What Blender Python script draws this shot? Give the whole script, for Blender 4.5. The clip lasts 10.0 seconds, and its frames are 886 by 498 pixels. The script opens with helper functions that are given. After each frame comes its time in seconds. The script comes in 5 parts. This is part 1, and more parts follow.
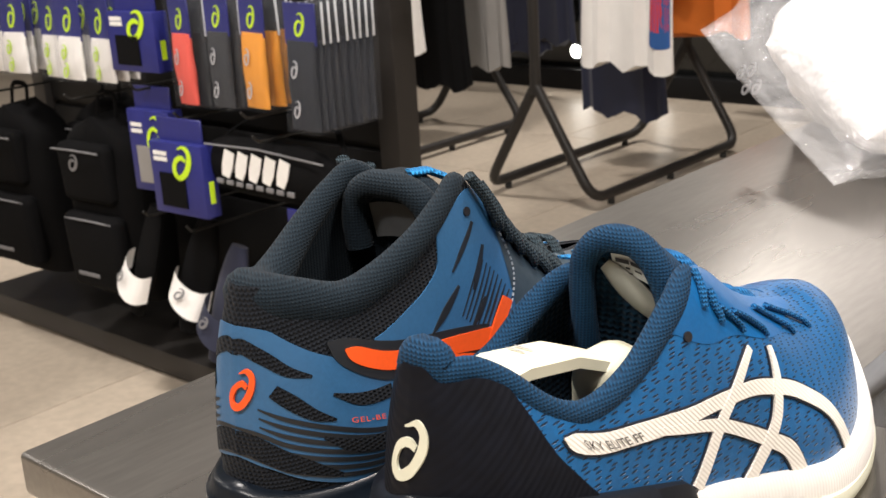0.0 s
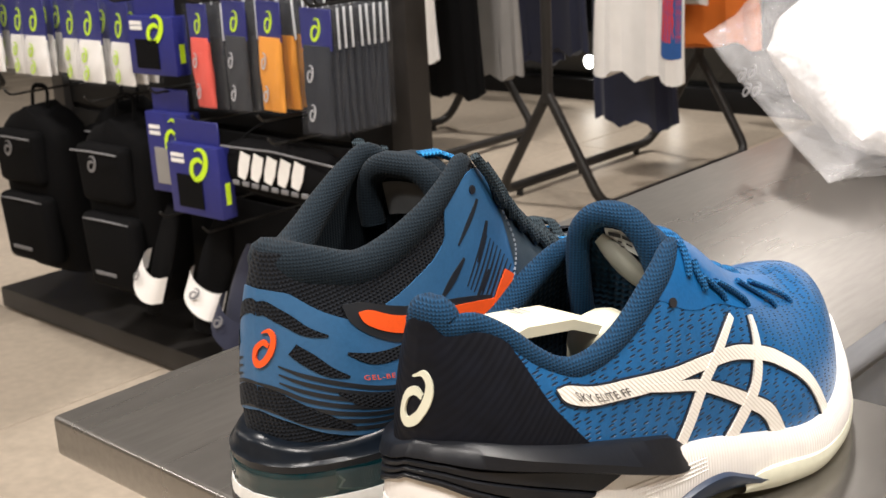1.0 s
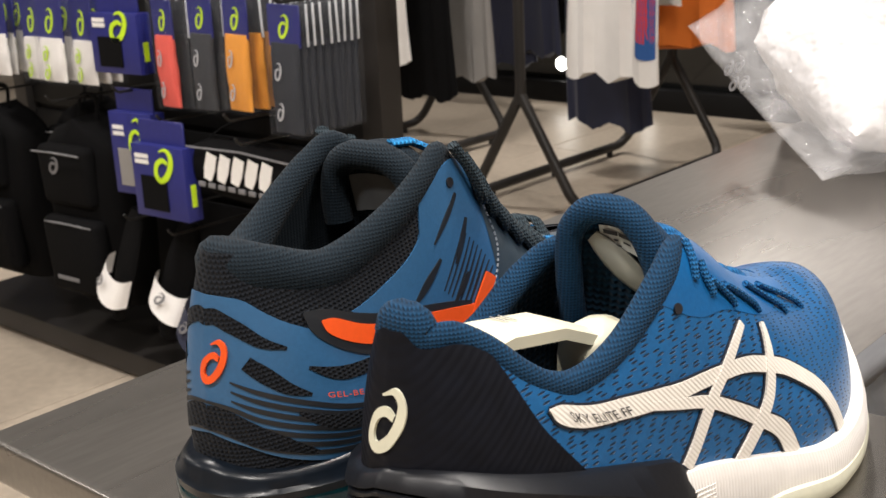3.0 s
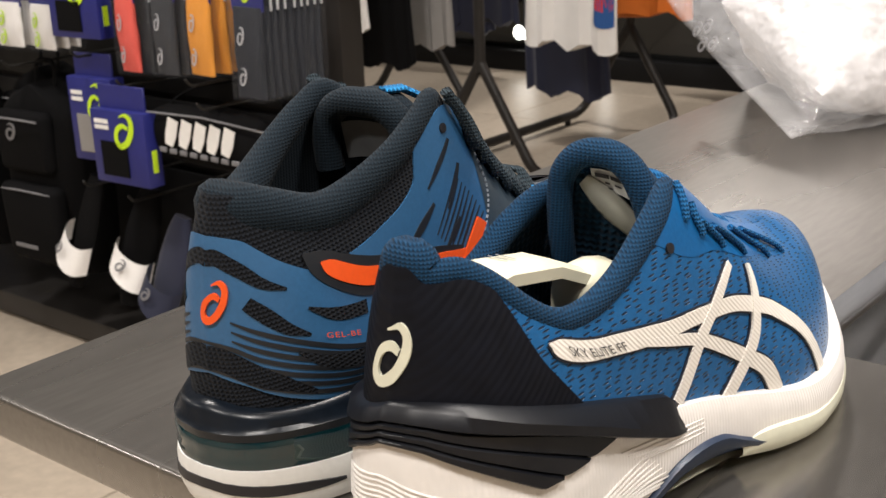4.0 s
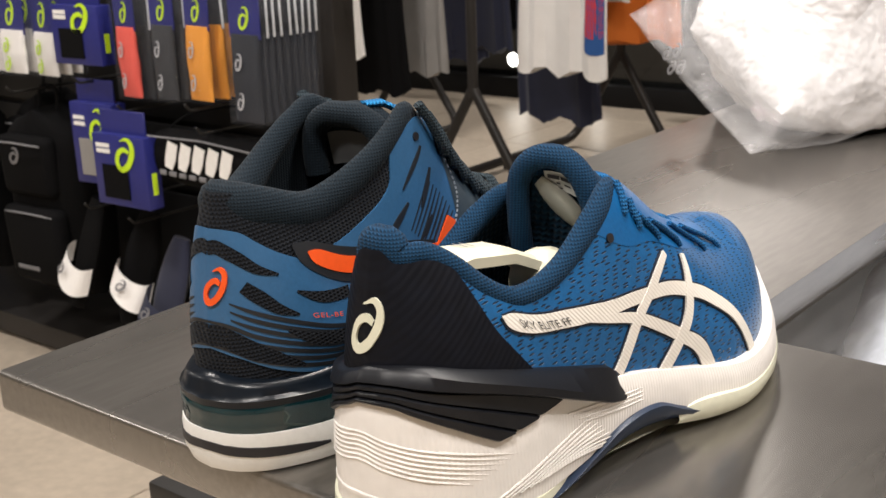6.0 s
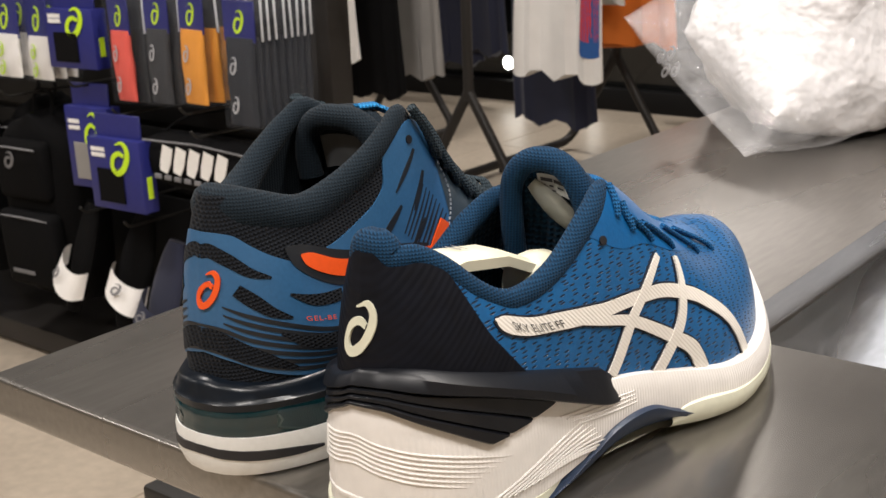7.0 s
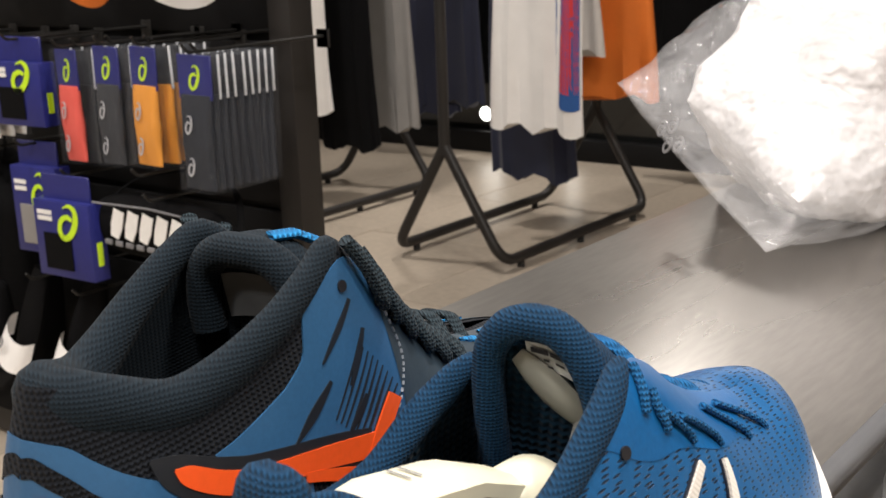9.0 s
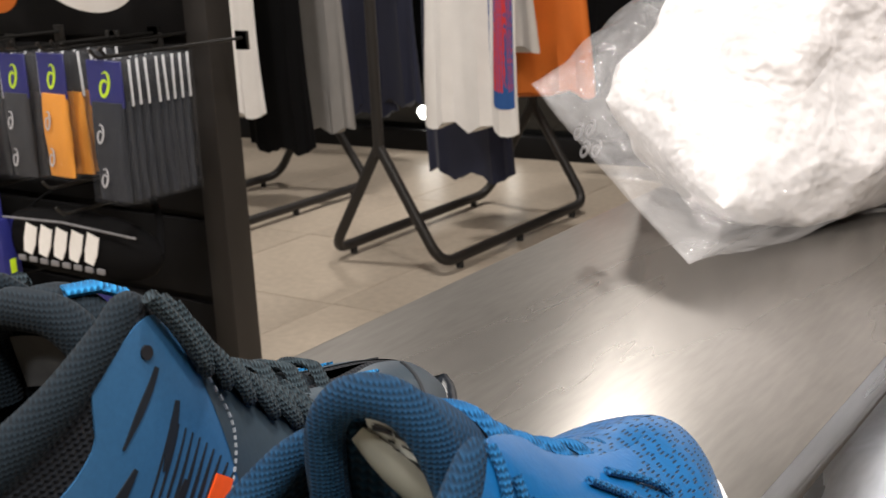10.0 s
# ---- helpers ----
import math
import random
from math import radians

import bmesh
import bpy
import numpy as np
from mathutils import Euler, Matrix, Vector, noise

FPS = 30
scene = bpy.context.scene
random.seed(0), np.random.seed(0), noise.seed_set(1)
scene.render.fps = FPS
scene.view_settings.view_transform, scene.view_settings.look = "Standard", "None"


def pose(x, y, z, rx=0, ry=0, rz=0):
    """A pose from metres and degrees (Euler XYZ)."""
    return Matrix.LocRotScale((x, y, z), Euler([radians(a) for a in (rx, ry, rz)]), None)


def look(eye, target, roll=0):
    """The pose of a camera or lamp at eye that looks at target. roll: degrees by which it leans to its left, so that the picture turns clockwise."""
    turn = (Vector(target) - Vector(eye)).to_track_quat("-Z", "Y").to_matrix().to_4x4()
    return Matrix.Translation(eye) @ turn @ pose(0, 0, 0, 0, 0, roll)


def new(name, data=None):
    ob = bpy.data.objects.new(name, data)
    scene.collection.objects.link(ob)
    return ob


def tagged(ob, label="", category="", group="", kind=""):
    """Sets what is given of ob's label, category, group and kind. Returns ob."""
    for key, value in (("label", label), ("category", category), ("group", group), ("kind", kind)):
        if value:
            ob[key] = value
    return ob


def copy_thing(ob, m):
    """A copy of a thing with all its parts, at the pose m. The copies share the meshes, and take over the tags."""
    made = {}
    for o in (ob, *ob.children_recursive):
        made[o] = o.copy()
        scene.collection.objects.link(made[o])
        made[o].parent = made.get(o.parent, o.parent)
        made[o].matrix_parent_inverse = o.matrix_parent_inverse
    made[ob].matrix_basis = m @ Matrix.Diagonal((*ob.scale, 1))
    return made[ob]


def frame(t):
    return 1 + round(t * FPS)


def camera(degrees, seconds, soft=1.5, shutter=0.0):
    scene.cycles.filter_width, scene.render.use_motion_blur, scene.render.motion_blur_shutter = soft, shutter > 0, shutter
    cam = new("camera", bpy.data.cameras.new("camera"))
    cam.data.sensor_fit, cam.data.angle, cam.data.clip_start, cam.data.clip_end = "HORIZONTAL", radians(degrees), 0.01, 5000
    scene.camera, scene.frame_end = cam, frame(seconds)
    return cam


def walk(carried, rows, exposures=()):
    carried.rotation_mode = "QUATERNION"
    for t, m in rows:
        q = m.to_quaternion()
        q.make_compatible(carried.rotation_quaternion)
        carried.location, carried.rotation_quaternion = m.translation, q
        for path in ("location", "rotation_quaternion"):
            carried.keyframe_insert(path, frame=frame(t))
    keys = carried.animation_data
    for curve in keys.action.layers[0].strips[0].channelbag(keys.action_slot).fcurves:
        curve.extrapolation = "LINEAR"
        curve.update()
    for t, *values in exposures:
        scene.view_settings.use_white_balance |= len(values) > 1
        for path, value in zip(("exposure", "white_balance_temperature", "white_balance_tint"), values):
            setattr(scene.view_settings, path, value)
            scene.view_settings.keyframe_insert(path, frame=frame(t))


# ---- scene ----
cam = camera(40.5, 10.0, soft=1.5)
cam.data.dof.use_dof, cam.data.dof.focus_distance, cam.data.dof.aperture_fstop = True, 0.47, 42.0

# Seconds, eye, point looked at, roll.
PATH = [
    (0, (0.4937, -0.2376, 0.2452), (-0.1513, 0.4660, -0.0531), -3.48),
    (0.5, (0.5177, -0.2522, 0.2415), (-0.1318, 0.4494, -0.0517), -3.36),
    (1, (0.5221, -0.2665, 0.2424), (-0.1318, 0.4325, -0.0471), -3.03),
    (1.5, (0.5142, -0.2526, 0.2386), (-0.1385, 0.4503, -0.0440), -3.35),
    (2, (0.5165, -0.2608, 0.2411), (-0.1363, 0.4455, -0.0327), -3.22),
    (2.2, (0.5189, -0.2701, 0.2425), (-0.1348, 0.4375, -0.0257), -3.05),
    (3.5, (0.4703, -0.2098, 0.2170), (-0.1488, 0.5148, -0.0856), -2.43),
    (4, (0.4819, -0.2469, 0.2188), (-0.1223, 0.4862, -0.0933), -2.20),
    (4.5, (0.4748, -0.2328, 0.2085), (-0.1158, 0.5040, -0.1208), -1.80),
    (5, (0.4732, -0.2345, 0.2047), (-0.1157, 0.5028, -0.1265), -1.67),
    (5.5, (0.4806, -0.2403, 0.2090), (-0.1119, 0.5000, -0.1085), -1.66),
    (6, (0.5301, -0.2900, 0.2242), (-0.0761, 0.4503, -0.0664), -2.25),
    (6.2, (0.5616, -0.3189, 0.2320), (-0.0505, 0.4206, -0.0482), -2.55),
    (7.5, (0.5054, -0.2643, 0.2169), (-0.0903, 0.4827, -0.0783), -1.95),
    (8, (0.4915, -0.2507, 0.2140), (-0.0975, 0.5007, -0.0835), -1.80),
    (8.5, (0.4701, -0.2218, 0.2184), (-0.1205, 0.5351, -0.0616), -2.03),
    (9, (0.4386, -0.1585, 0.2218), (-0.1562, 0.6047, -0.0305), -2.02),
    (9.5, (0.4116, -0.1180, 0.2106), (-0.1701, 0.6584, -0.0320), -2.46),
    (10, (0.4238, -0.0900, 0.2178), (-0.1351, 0.6987, -0.0384), -2.92),
]

LIGHT = 1.08
walk(cam, [(t, look(eye, target, roll)) for t, eye, target, roll in PATH], exposures=[(0, 0.34), (2.2, 0.30), (3.4, 0.06), (6.2, 0.06), (7.4, -0.1), (8.5, -0.06), (9.2, 0.06), (10, 0.08)])

# ---- light ----
FLOOR = -0.78
CEILING = 2.25
dim = bpy.data.worlds.new("dim_room")
dim.use_nodes = True
dim.node_tree.nodes["Background"].inputs[0].default_value = (1.0, 0.93, 0.84, 1)
dim.node_tree.nodes["Background"].inputs[1].default_value = 0.02
scene.world = dim


# ---- materials ----
def material(name, colour, rough=0.6, metal=0.0, vary=0.15, scale=8.0, fine=120.0, bump=0.15, depth=0.0006, spec=0.5, sheen=0.0,
             stretch=(1, 1, 1), coat=0.0, trans=0.0):
    """A surface with stains and grain at two scales, in real-world size."""
    m = bpy.data.materials.new(name)
    m.use_nodes = True
    nt = m.node_tree
    b = nt.nodes["Principled BSDF"]
    b.inputs["Roughness"].default_value = rough
    b.inputs["Metallic"].default_value = metal
    b.inputs["Specular IOR Level"].default_value = spec
    b.inputs["Sheen Weight"].default_value = sheen
    b.inputs["Coat Weight"].default_value = coat
    b.inputs["Transmission Weight"].default_value = trans
    co = nt.nodes.new("ShaderNodeTexCoord")
    mp = nt.nodes.new("ShaderNodeMapping")
    mp.inputs["Scale"].default_value = stretch
    nt.links.new(co.outputs["Object"], mp.inputs["Vector"])
    big, small = nt.nodes.new("ShaderNodeTexNoise"), nt.nodes.new("ShaderNodeTexNoise")
    big.inputs["Scale"].default_value, small.inputs["Scale"].default_value = scale, fine
    big.inputs["Detail"].default_value = 5
    for n in (big, small):
        nt.links.new(mp.outputs[0], n.inputs["Vector"])
    add = nt.nodes.new("ShaderNodeMath")
    add.operation = "ADD"
    nt.links.new(big.outputs["Fac"], add.inputs[0])
    nt.links.new(small.outputs["Fac"], add.inputs[1])
    ramp = nt.nodes.new("ShaderNodeMapRange")
    ramp.inputs[1].default_value, ramp.inputs[2].default_value = 0.7, 1.3
    nt.links.new(add.outputs[0], ramp.inputs[0])
    mix = nt.nodes.new("ShaderNodeMix")
    mix.data_type = "RGBA"
    mix.inputs[6].default_value = (*[c * (1 - vary) for c in colour], 1)
    mix.inputs[7].default_value = (*[min(1, c * (1 + vary)) for c in colour], 1)
    nt.links.new(ramp.outputs[0], mix.inputs[0])
    nt.links.new(mix.outputs[2], b.inputs["Base Color"])
    rr = nt.nodes.new("ShaderNodeMapRange")
    rr.inputs[3].default_value, rr.inputs[4].default_value = max(0.02, rough - 0.08), min(1, rough + 0.08)
    nt.links.new(big.outputs["Fac"], rr.inputs[0])
    nt.links.new(rr.outputs[0], b.inputs["Roughness"])
    if bump:
        bp = nt.nodes.new("ShaderNodeBump")
        bp.inputs["Strength"].default_value, bp.inputs["Distance"].default_value = bump, depth
        nt.links.new(small.outputs["Fac"], bp.inputs["Height"])
        nt.links.new(bp.outputs[0], b.inputs["Normal"])
    return m


def tree(m):
    nt = m.node_tree
    return nt, nt.nodes["Principled BSDF"], nt.nodes["Mapping"]


def knit(name, dark, light, pitch=0.0022, rise=0.0016, rough=0.85, strength=0.9, depth=0.0009, twist=0.0):
    """Knitted cloth: rows of small loops, along the shoe and up it."""
    m = material(name, light, rough, vary=0.1, bump=0, sheen=0.03, spec=0.18)
    nt, b, mp = tree(m)
    xyz = nt.nodes.new("ShaderNodeSeparateXYZ")
    co = nt.nodes["Texture Coordinate"]
    nt.links.new(co.outputs["Object"], xyz.inputs[0])

    def op(kind, x, y=None, v=None):
        n = nt.nodes.new("ShaderNodeMath")
        n.operation = kind
        nt.links.new(x, n.inputs[0])
        if y is not None:
            nt.links.new(y, n.inputs[1])
        if v is not None:
            n.inputs[1].default_value = v
        return n.outputs[0]
    along = op("ADD", xyz.outputs[1], op("MULTIPLY", xyz.outputs[0], v=0.9))
    along = op("ADD", along, op("MULTIPLY", xyz.outputs[2], v=twist))
    up = op("ADD", xyz.outputs[2], op("MULTIPLY", xyz.outputs[1], v=-twist))
    w1 = op("SINE", op("MULTIPLY", along, v=2 * math.pi / pitch))
    shift = op("MULTIPLY", w1, v=0.9)
    w2 = op("SINE", op("ADD", op("MULTIPLY", up, v=2 * math.pi / rise), shift))
    h = op("ADD", op("MULTIPLY", op("ADD", w1, w2), v=0.25), v=0.5)
    mix = nt.nodes.new("ShaderNodeMix")
    mix.data_type = "RGBA"
    mix.inputs[6].default_value, mix.inputs[7].default_value = (*dark, 1), (*light, 1)
    nt.links.new(h, mix.inputs[0])
    nt.links.new(mix.outputs[2], b.inputs["Base Color"])
    bp = nt.nodes.new("ShaderNodeBump")
    bp.inputs["Strength"].default_value, bp.inputs["Distance"].default_value = strength, depth
    nt.links.new(h, bp.inputs["Height"])
    nt.links.new(bp.outputs[0], b.inputs["Normal"])
    return m


def slit_mesh(name, colour, slit, size=(1, 1, 1), cut=0.17, rough=0.5):
    """Coated knit with many short dark slits lying along the shoe."""
    m = material(name, colour, rough, vary=0.16, scale=25, fine=700, bump=0, sheen=0.05, spec=0.4)
    nt, b, mp = tree(m)
    xyz = nt.nodes.new("ShaderNodeSeparateXYZ")
    nt.links.new(nt.nodes["Texture Coordinate"].outputs["Object"], xyz.inputs[0])
    side = nt.nodes.new("ShaderNodeMath")
    side.operation = "ABSOLUTE"
    nt.links.new(xyz.outputs[0], side.inputs[0])
    rise = nt.nodes.new("ShaderNodeMath")
    rise.operation = "SUBTRACT"
    nt.links.new(xyz.outputs[2], rise.inputs[0])
    nt.links.new(side.outputs[0], rise.inputs[1])
    flat = nt.nodes.new("ShaderNodeCombineXYZ")
    nt.links.new(xyz.outputs[1], flat.inputs[0])
    nt.links.new(rise.outputs[0], flat.inputs[1])
    stretch = nt.nodes.new("ShaderNodeMapping")
    stretch.inputs["Scale"].default_value = size
    stretch.inputs["Rotation"].default_value = (0, 0, 0.1)
    nt.links.new(flat.outputs[0], stretch.inputs["Vector"])
    vor = nt.nodes.new("ShaderNodeTexVoronoi")
    vor.voronoi_dimensions = "2D"
    vor.inputs["Scale"].default_value, vor.inputs["Randomness"].default_value = 1.0, 0.5
    nt.links.new(stretch.outputs[0], vor.inputs["Vector"])
    step = nt.nodes.new("ShaderNodeMapRange")
    step.inputs[1].default_value, step.inputs[2].default_value = cut, cut + 0.09
    nt.links.new(vor.outputs["Distance"], step.inputs[0])
    old = b.inputs["Base Color"].links[0].from_socket
    mix = nt.nodes.new("ShaderNodeMix")
    mix.data_type = "RGBA"
    mix.inputs[6].default_value = (*slit, 1)
    nt.links.new(step.outputs[0], mix.inputs[0])
    nt.links.new(old, mix.inputs[7])
    nt.links.new(mix.outputs[2], b.inputs["Base Color"])
    bp = nt.nodes.new("ShaderNodeBump")
    bp.inputs["Strength"].default_value, bp.inputs["Distance"].default_value = 0.8, 0.0012
    nt.links.new(step.outputs[0], bp.inputs["Height"])
    nt.links.new(bp.outputs[0], b.inputs["Normal"])
    return m


def ribbed(name, colour, rough, turn, step, depth=0.0006, strength=0.6, metal=0.0, vary=0.08, spec=0.5):
    """A surface with fine straight ridges. turn: degrees round each axis; step: metres from ridge to ridge."""
    m = material(name, colour, rough, metal, vary=vary, bump=0, spec=spec)
    nt, b, mp = tree(m)
    rot = nt.nodes.new("ShaderNodeMapping")
    rot.inputs["Rotation"].default_value = [radians(v) for v in turn]
    nt.links.new(nt.nodes["Texture Coordinate"].outputs["Object"], rot.inputs["Vector"])
    wave = nt.nodes.new("ShaderNodeTexWave")
    wave.inputs["Scale"].default_value = 0.314 / step
    wave.bands_direction = "Y"
    wave.inputs["Distortion"].default_value = 0.4
    nt.links.new(rot.outputs[0], wave.inputs["Vector"])
    bp = nt.nodes.new("ShaderNodeBump")
    bp.inputs["Strength"].default_value, bp.inputs["Distance"].default_value = strength, depth
    nt.links.new(wave.outputs["Fac"], bp.inputs["Height"])
    nt.links.new(bp.outputs[0], b.inputs["Normal"])
    return m


def glow(name, colour, strength):
    m = bpy.data.materials.new(name)
    m.use_nodes = True
    b = m.node_tree.nodes["Principled BSDF"]
    b.inputs["Emission Color"].default_value = (*colour, 1)
    b.inputs["Emission Strength"].default_value = strength
    return m


def clear_film(name, tint, rough, body, crease=22, fold=0.6):
    """Thin clear plastic: it lets light through and glints."""
    m = bpy.data.materials.new(name)
    m.use_nodes = True
    nt = m.node_tree
    b = nt.nodes["Principled BSDF"]
    b.inputs["Base Color"].default_value = (*tint, 1)
    b.inputs["Roughness"].default_value = rough
    b.inputs["Specular IOR Level"].default_value = 0.8
    thin = nt.nodes.new("ShaderNodeBsdfTransparent")
    mix = nt.nodes.new("ShaderNodeMixShader")
    fr = nt.nodes.new("ShaderNodeTexNoise")
    fr.inputs["Scale"].default_value = 14
    mr = nt.nodes.new("ShaderNodeMapRange")
    mr.inputs[3].default_value, mr.inputs[4].default_value = body * 0.5, body * 1.5
    nt.links.new(fr.outputs["Fac"], mr.inputs[0])
    nt.links.new(mr.outputs[0], mix.inputs[0])
    nt.links.new(thin.outputs[0], mix.inputs[1])
    nt.links.new(b.outputs[0], mix.inputs[2])
    nt.links.new(mix.outputs[0], nt.nodes["Material Output"].inputs[0])
    bp = nt.nodes.new("ShaderNodeBump")
    bp.inputs["Strength"].default_value, bp.inputs["Distance"].default_value = fold, 0.01
    ns = nt.nodes.new("ShaderNodeTexNoise")
    ns.inputs["Scale"].default_value, ns.inputs["Detail"].default_value = crease, 3
    nt.links.new(ns.outputs["Fac"], bp.inputs["Height"])
    nt.links.new(bp.outputs[0], b.inputs["Normal"])
    return m


STEEL = material("brushed_steel", (0.27, 0.255, 0.236), 0.28, 0.86, vary=0.12, scale=5, fine=260, bump=0.09, depth=0.0004, stretch=(1, 0.15, 1))
DARK_METAL = material("dark_powder_coat", (0.018, 0.017, 0.016), 0.5, 0.3, vary=0.2, fine=400)
PACK_SIGN = material("silver_sign_print", (0.46, 0.47, 0.50), 0.35, vary=0.08, bump=0)
GREY_METAL = material("grey_brown_powder_coat", (0.024, 0.0215, 0.020), 0.5, 0.2, vary=0.15, fine=400)
BLACK = material("black_cloth", (0.003, 0.003, 0.0035), 0.85, vary=0.3, fine=300, bump=0.5, spec=0.12)
BLACK_PANEL = material("black_panel", (0.003, 0.003, 0.0035), 0.6, vary=0.3, fine=200, spec=0.25)
TILE = material("porcelain_tile", (0.47, 0.40, 0.32), 0.38, vary=0.13, scale=2.6, fine=40, bump=0.05)
GROUT = material("grout", (0.30, 0.25, 0.20), 0.9, vary=0.1)
WALL_PAINT = material("dark_wall", (0.035, 0.033, 0.032), 0.6, vary=0.15, scale=2)
CEIL_PAINT = material("ceiling_paint", (0.10, 0.095, 0.09), 0.9, vary=0.1, scale=2)
CREAM_WALL = material("warm_wall", (0.42, 0.35, 0.26), 0.8, vary=0.1, scale=2)
SHOW_GLASS = material("dark_glossy_glass", (0.012, 0.013, 0.013), 0.08, vary=0.1, bump=0, spec=0.6)
LAMP = glow("lamp_diffuser", (1.0, 0.93, 0.84), 14.0)
# Glow for the bright spots that are lamp reflections in the glass.
REFLECTED_GLOW = glow("puck_light", (1.0, 0.96, 0.88), 12.0)
WHITE_CLOTH = material("white_cloth", (0.78, 0.76, 0.74), 0.85, vary=0.05, scale=14, fine=500, bump=0.3, sheen=0.2)
FOAM = material("white_wrapping", (0.52, 0.505, 0.51), 0.5, vary=0.12, scale=18, fine=45, bump=0.9, depth=0.010)
FILM = clear_film("clear_bag_film", (0.80, 0.80, 0.82), 0.08, 0.17)
SLEEVE = clear_film("clear_pack_sleeve", (0.34, 0.36, 0.40), 0.12, 0.07, 55, 1.0)
NAVY = material("navy_cloth", (0.010, 0.013, 0.035), 0.85, vary=0.15, fine=400, bump=0.3, sheen=0.1)
GREY_CLOTH = material("grey_cloth", (0.25, 0.24, 0.23), 0.85, vary=0.1, fine=400, bump=0.3)
TEAL_CLOTH = material("pale_teal_cloth", (0.22, 0.42, 0.46), 0.85, vary=0.1, fine=400)
RED = material("red_cloth", (0.62, 0.035, 0.04), 0.8, vary=0.1, fine=400)
CORAL = material("coral_knit", (0.72, 0.10, 0.075), 0.8, vary=0.1, fine=500, bump=0.3)
ORANGE_CLOTH = material("orange_cloth", (0.80, 0.20, 0.025), 0.8, vary=0.1, fine=400)
AMBER = material("amber_knit", (0.72, 0.29, 0.035), 0.8, vary=0.1, fine=500, bump=0.3)
COBALT = material("cobalt_cloth", (0.02, 0.09, 0.30), 0.8, vary=0.12, fine=400)
LIME_CLOTH = material("yellow_green_cloth", (0.50, 0.52, 0.02), 0.8, vary=0.1, fine=400)
CHARCOAL = material("charcoal_knit", (0.028, 0.03, 0.036), 0.8, vary=0.2, fine=500, bump=0.3)
BLUE_CARD = material("royal_blue_card", (0.018, 0.022, 0.16), 0.4, vary=0.08)
LIME_INK = material("lime_ink", (0.55, 0.80, 0.02), 0.5, vary=0.04, bump=0)
WHITE_INK = material("white_ink", (0.80, 0.79, 0.77), 0.5, vary=0.03, bump=0)
GREY_INK = material("grey_ink", (0.18, 0.18, 0.19), 0.5, vary=0.05, bump=0)
RUBBER = material("black_rubber", (0.015, 0.015, 0.015), 0.7)
# Pale plastic edge, its colour lightened to carry the glints along it.
GLINT_EDGE = material("glint_plastic_edge", (0.60, 0.62, 0.66), 0.2, vary=0.05, bump=0)


# ---- the forms of the two shoes ----
def smooth(tab, x):
    """Smooth curve through rows (x, value)."""
    if x <= tab[0][0]:
        return tab[0][1]
    for i in range(len(tab) - 1):
        x0, y0 = tab[i]
        x1, y1 = tab[i + 1]
        if x <= x1:
            d = (y1 - y0) / (x1 - x0)
            m0 = d if i == 0 else (d + (y0 - tab[i - 1][1]) / (x0 - tab[i - 1][0])) / 2
            m1 = d if i + 2 == len(tab) else (d + (tab[i + 2][1] - y1) / (tab[i + 2][0] - x1)) / 2
            t, h = (x - x0) / (x1 - x0), x1 - x0
            return ((2 * t**3 - 3 * t**2 + 1) * y0 + (t**3 - 2 * t**2 + t) * h * m0
                    + (3 * t**2 - 2 * t**3) * y1 + (t**3 - t**2) * h * m1)
    return tab[-1][1]


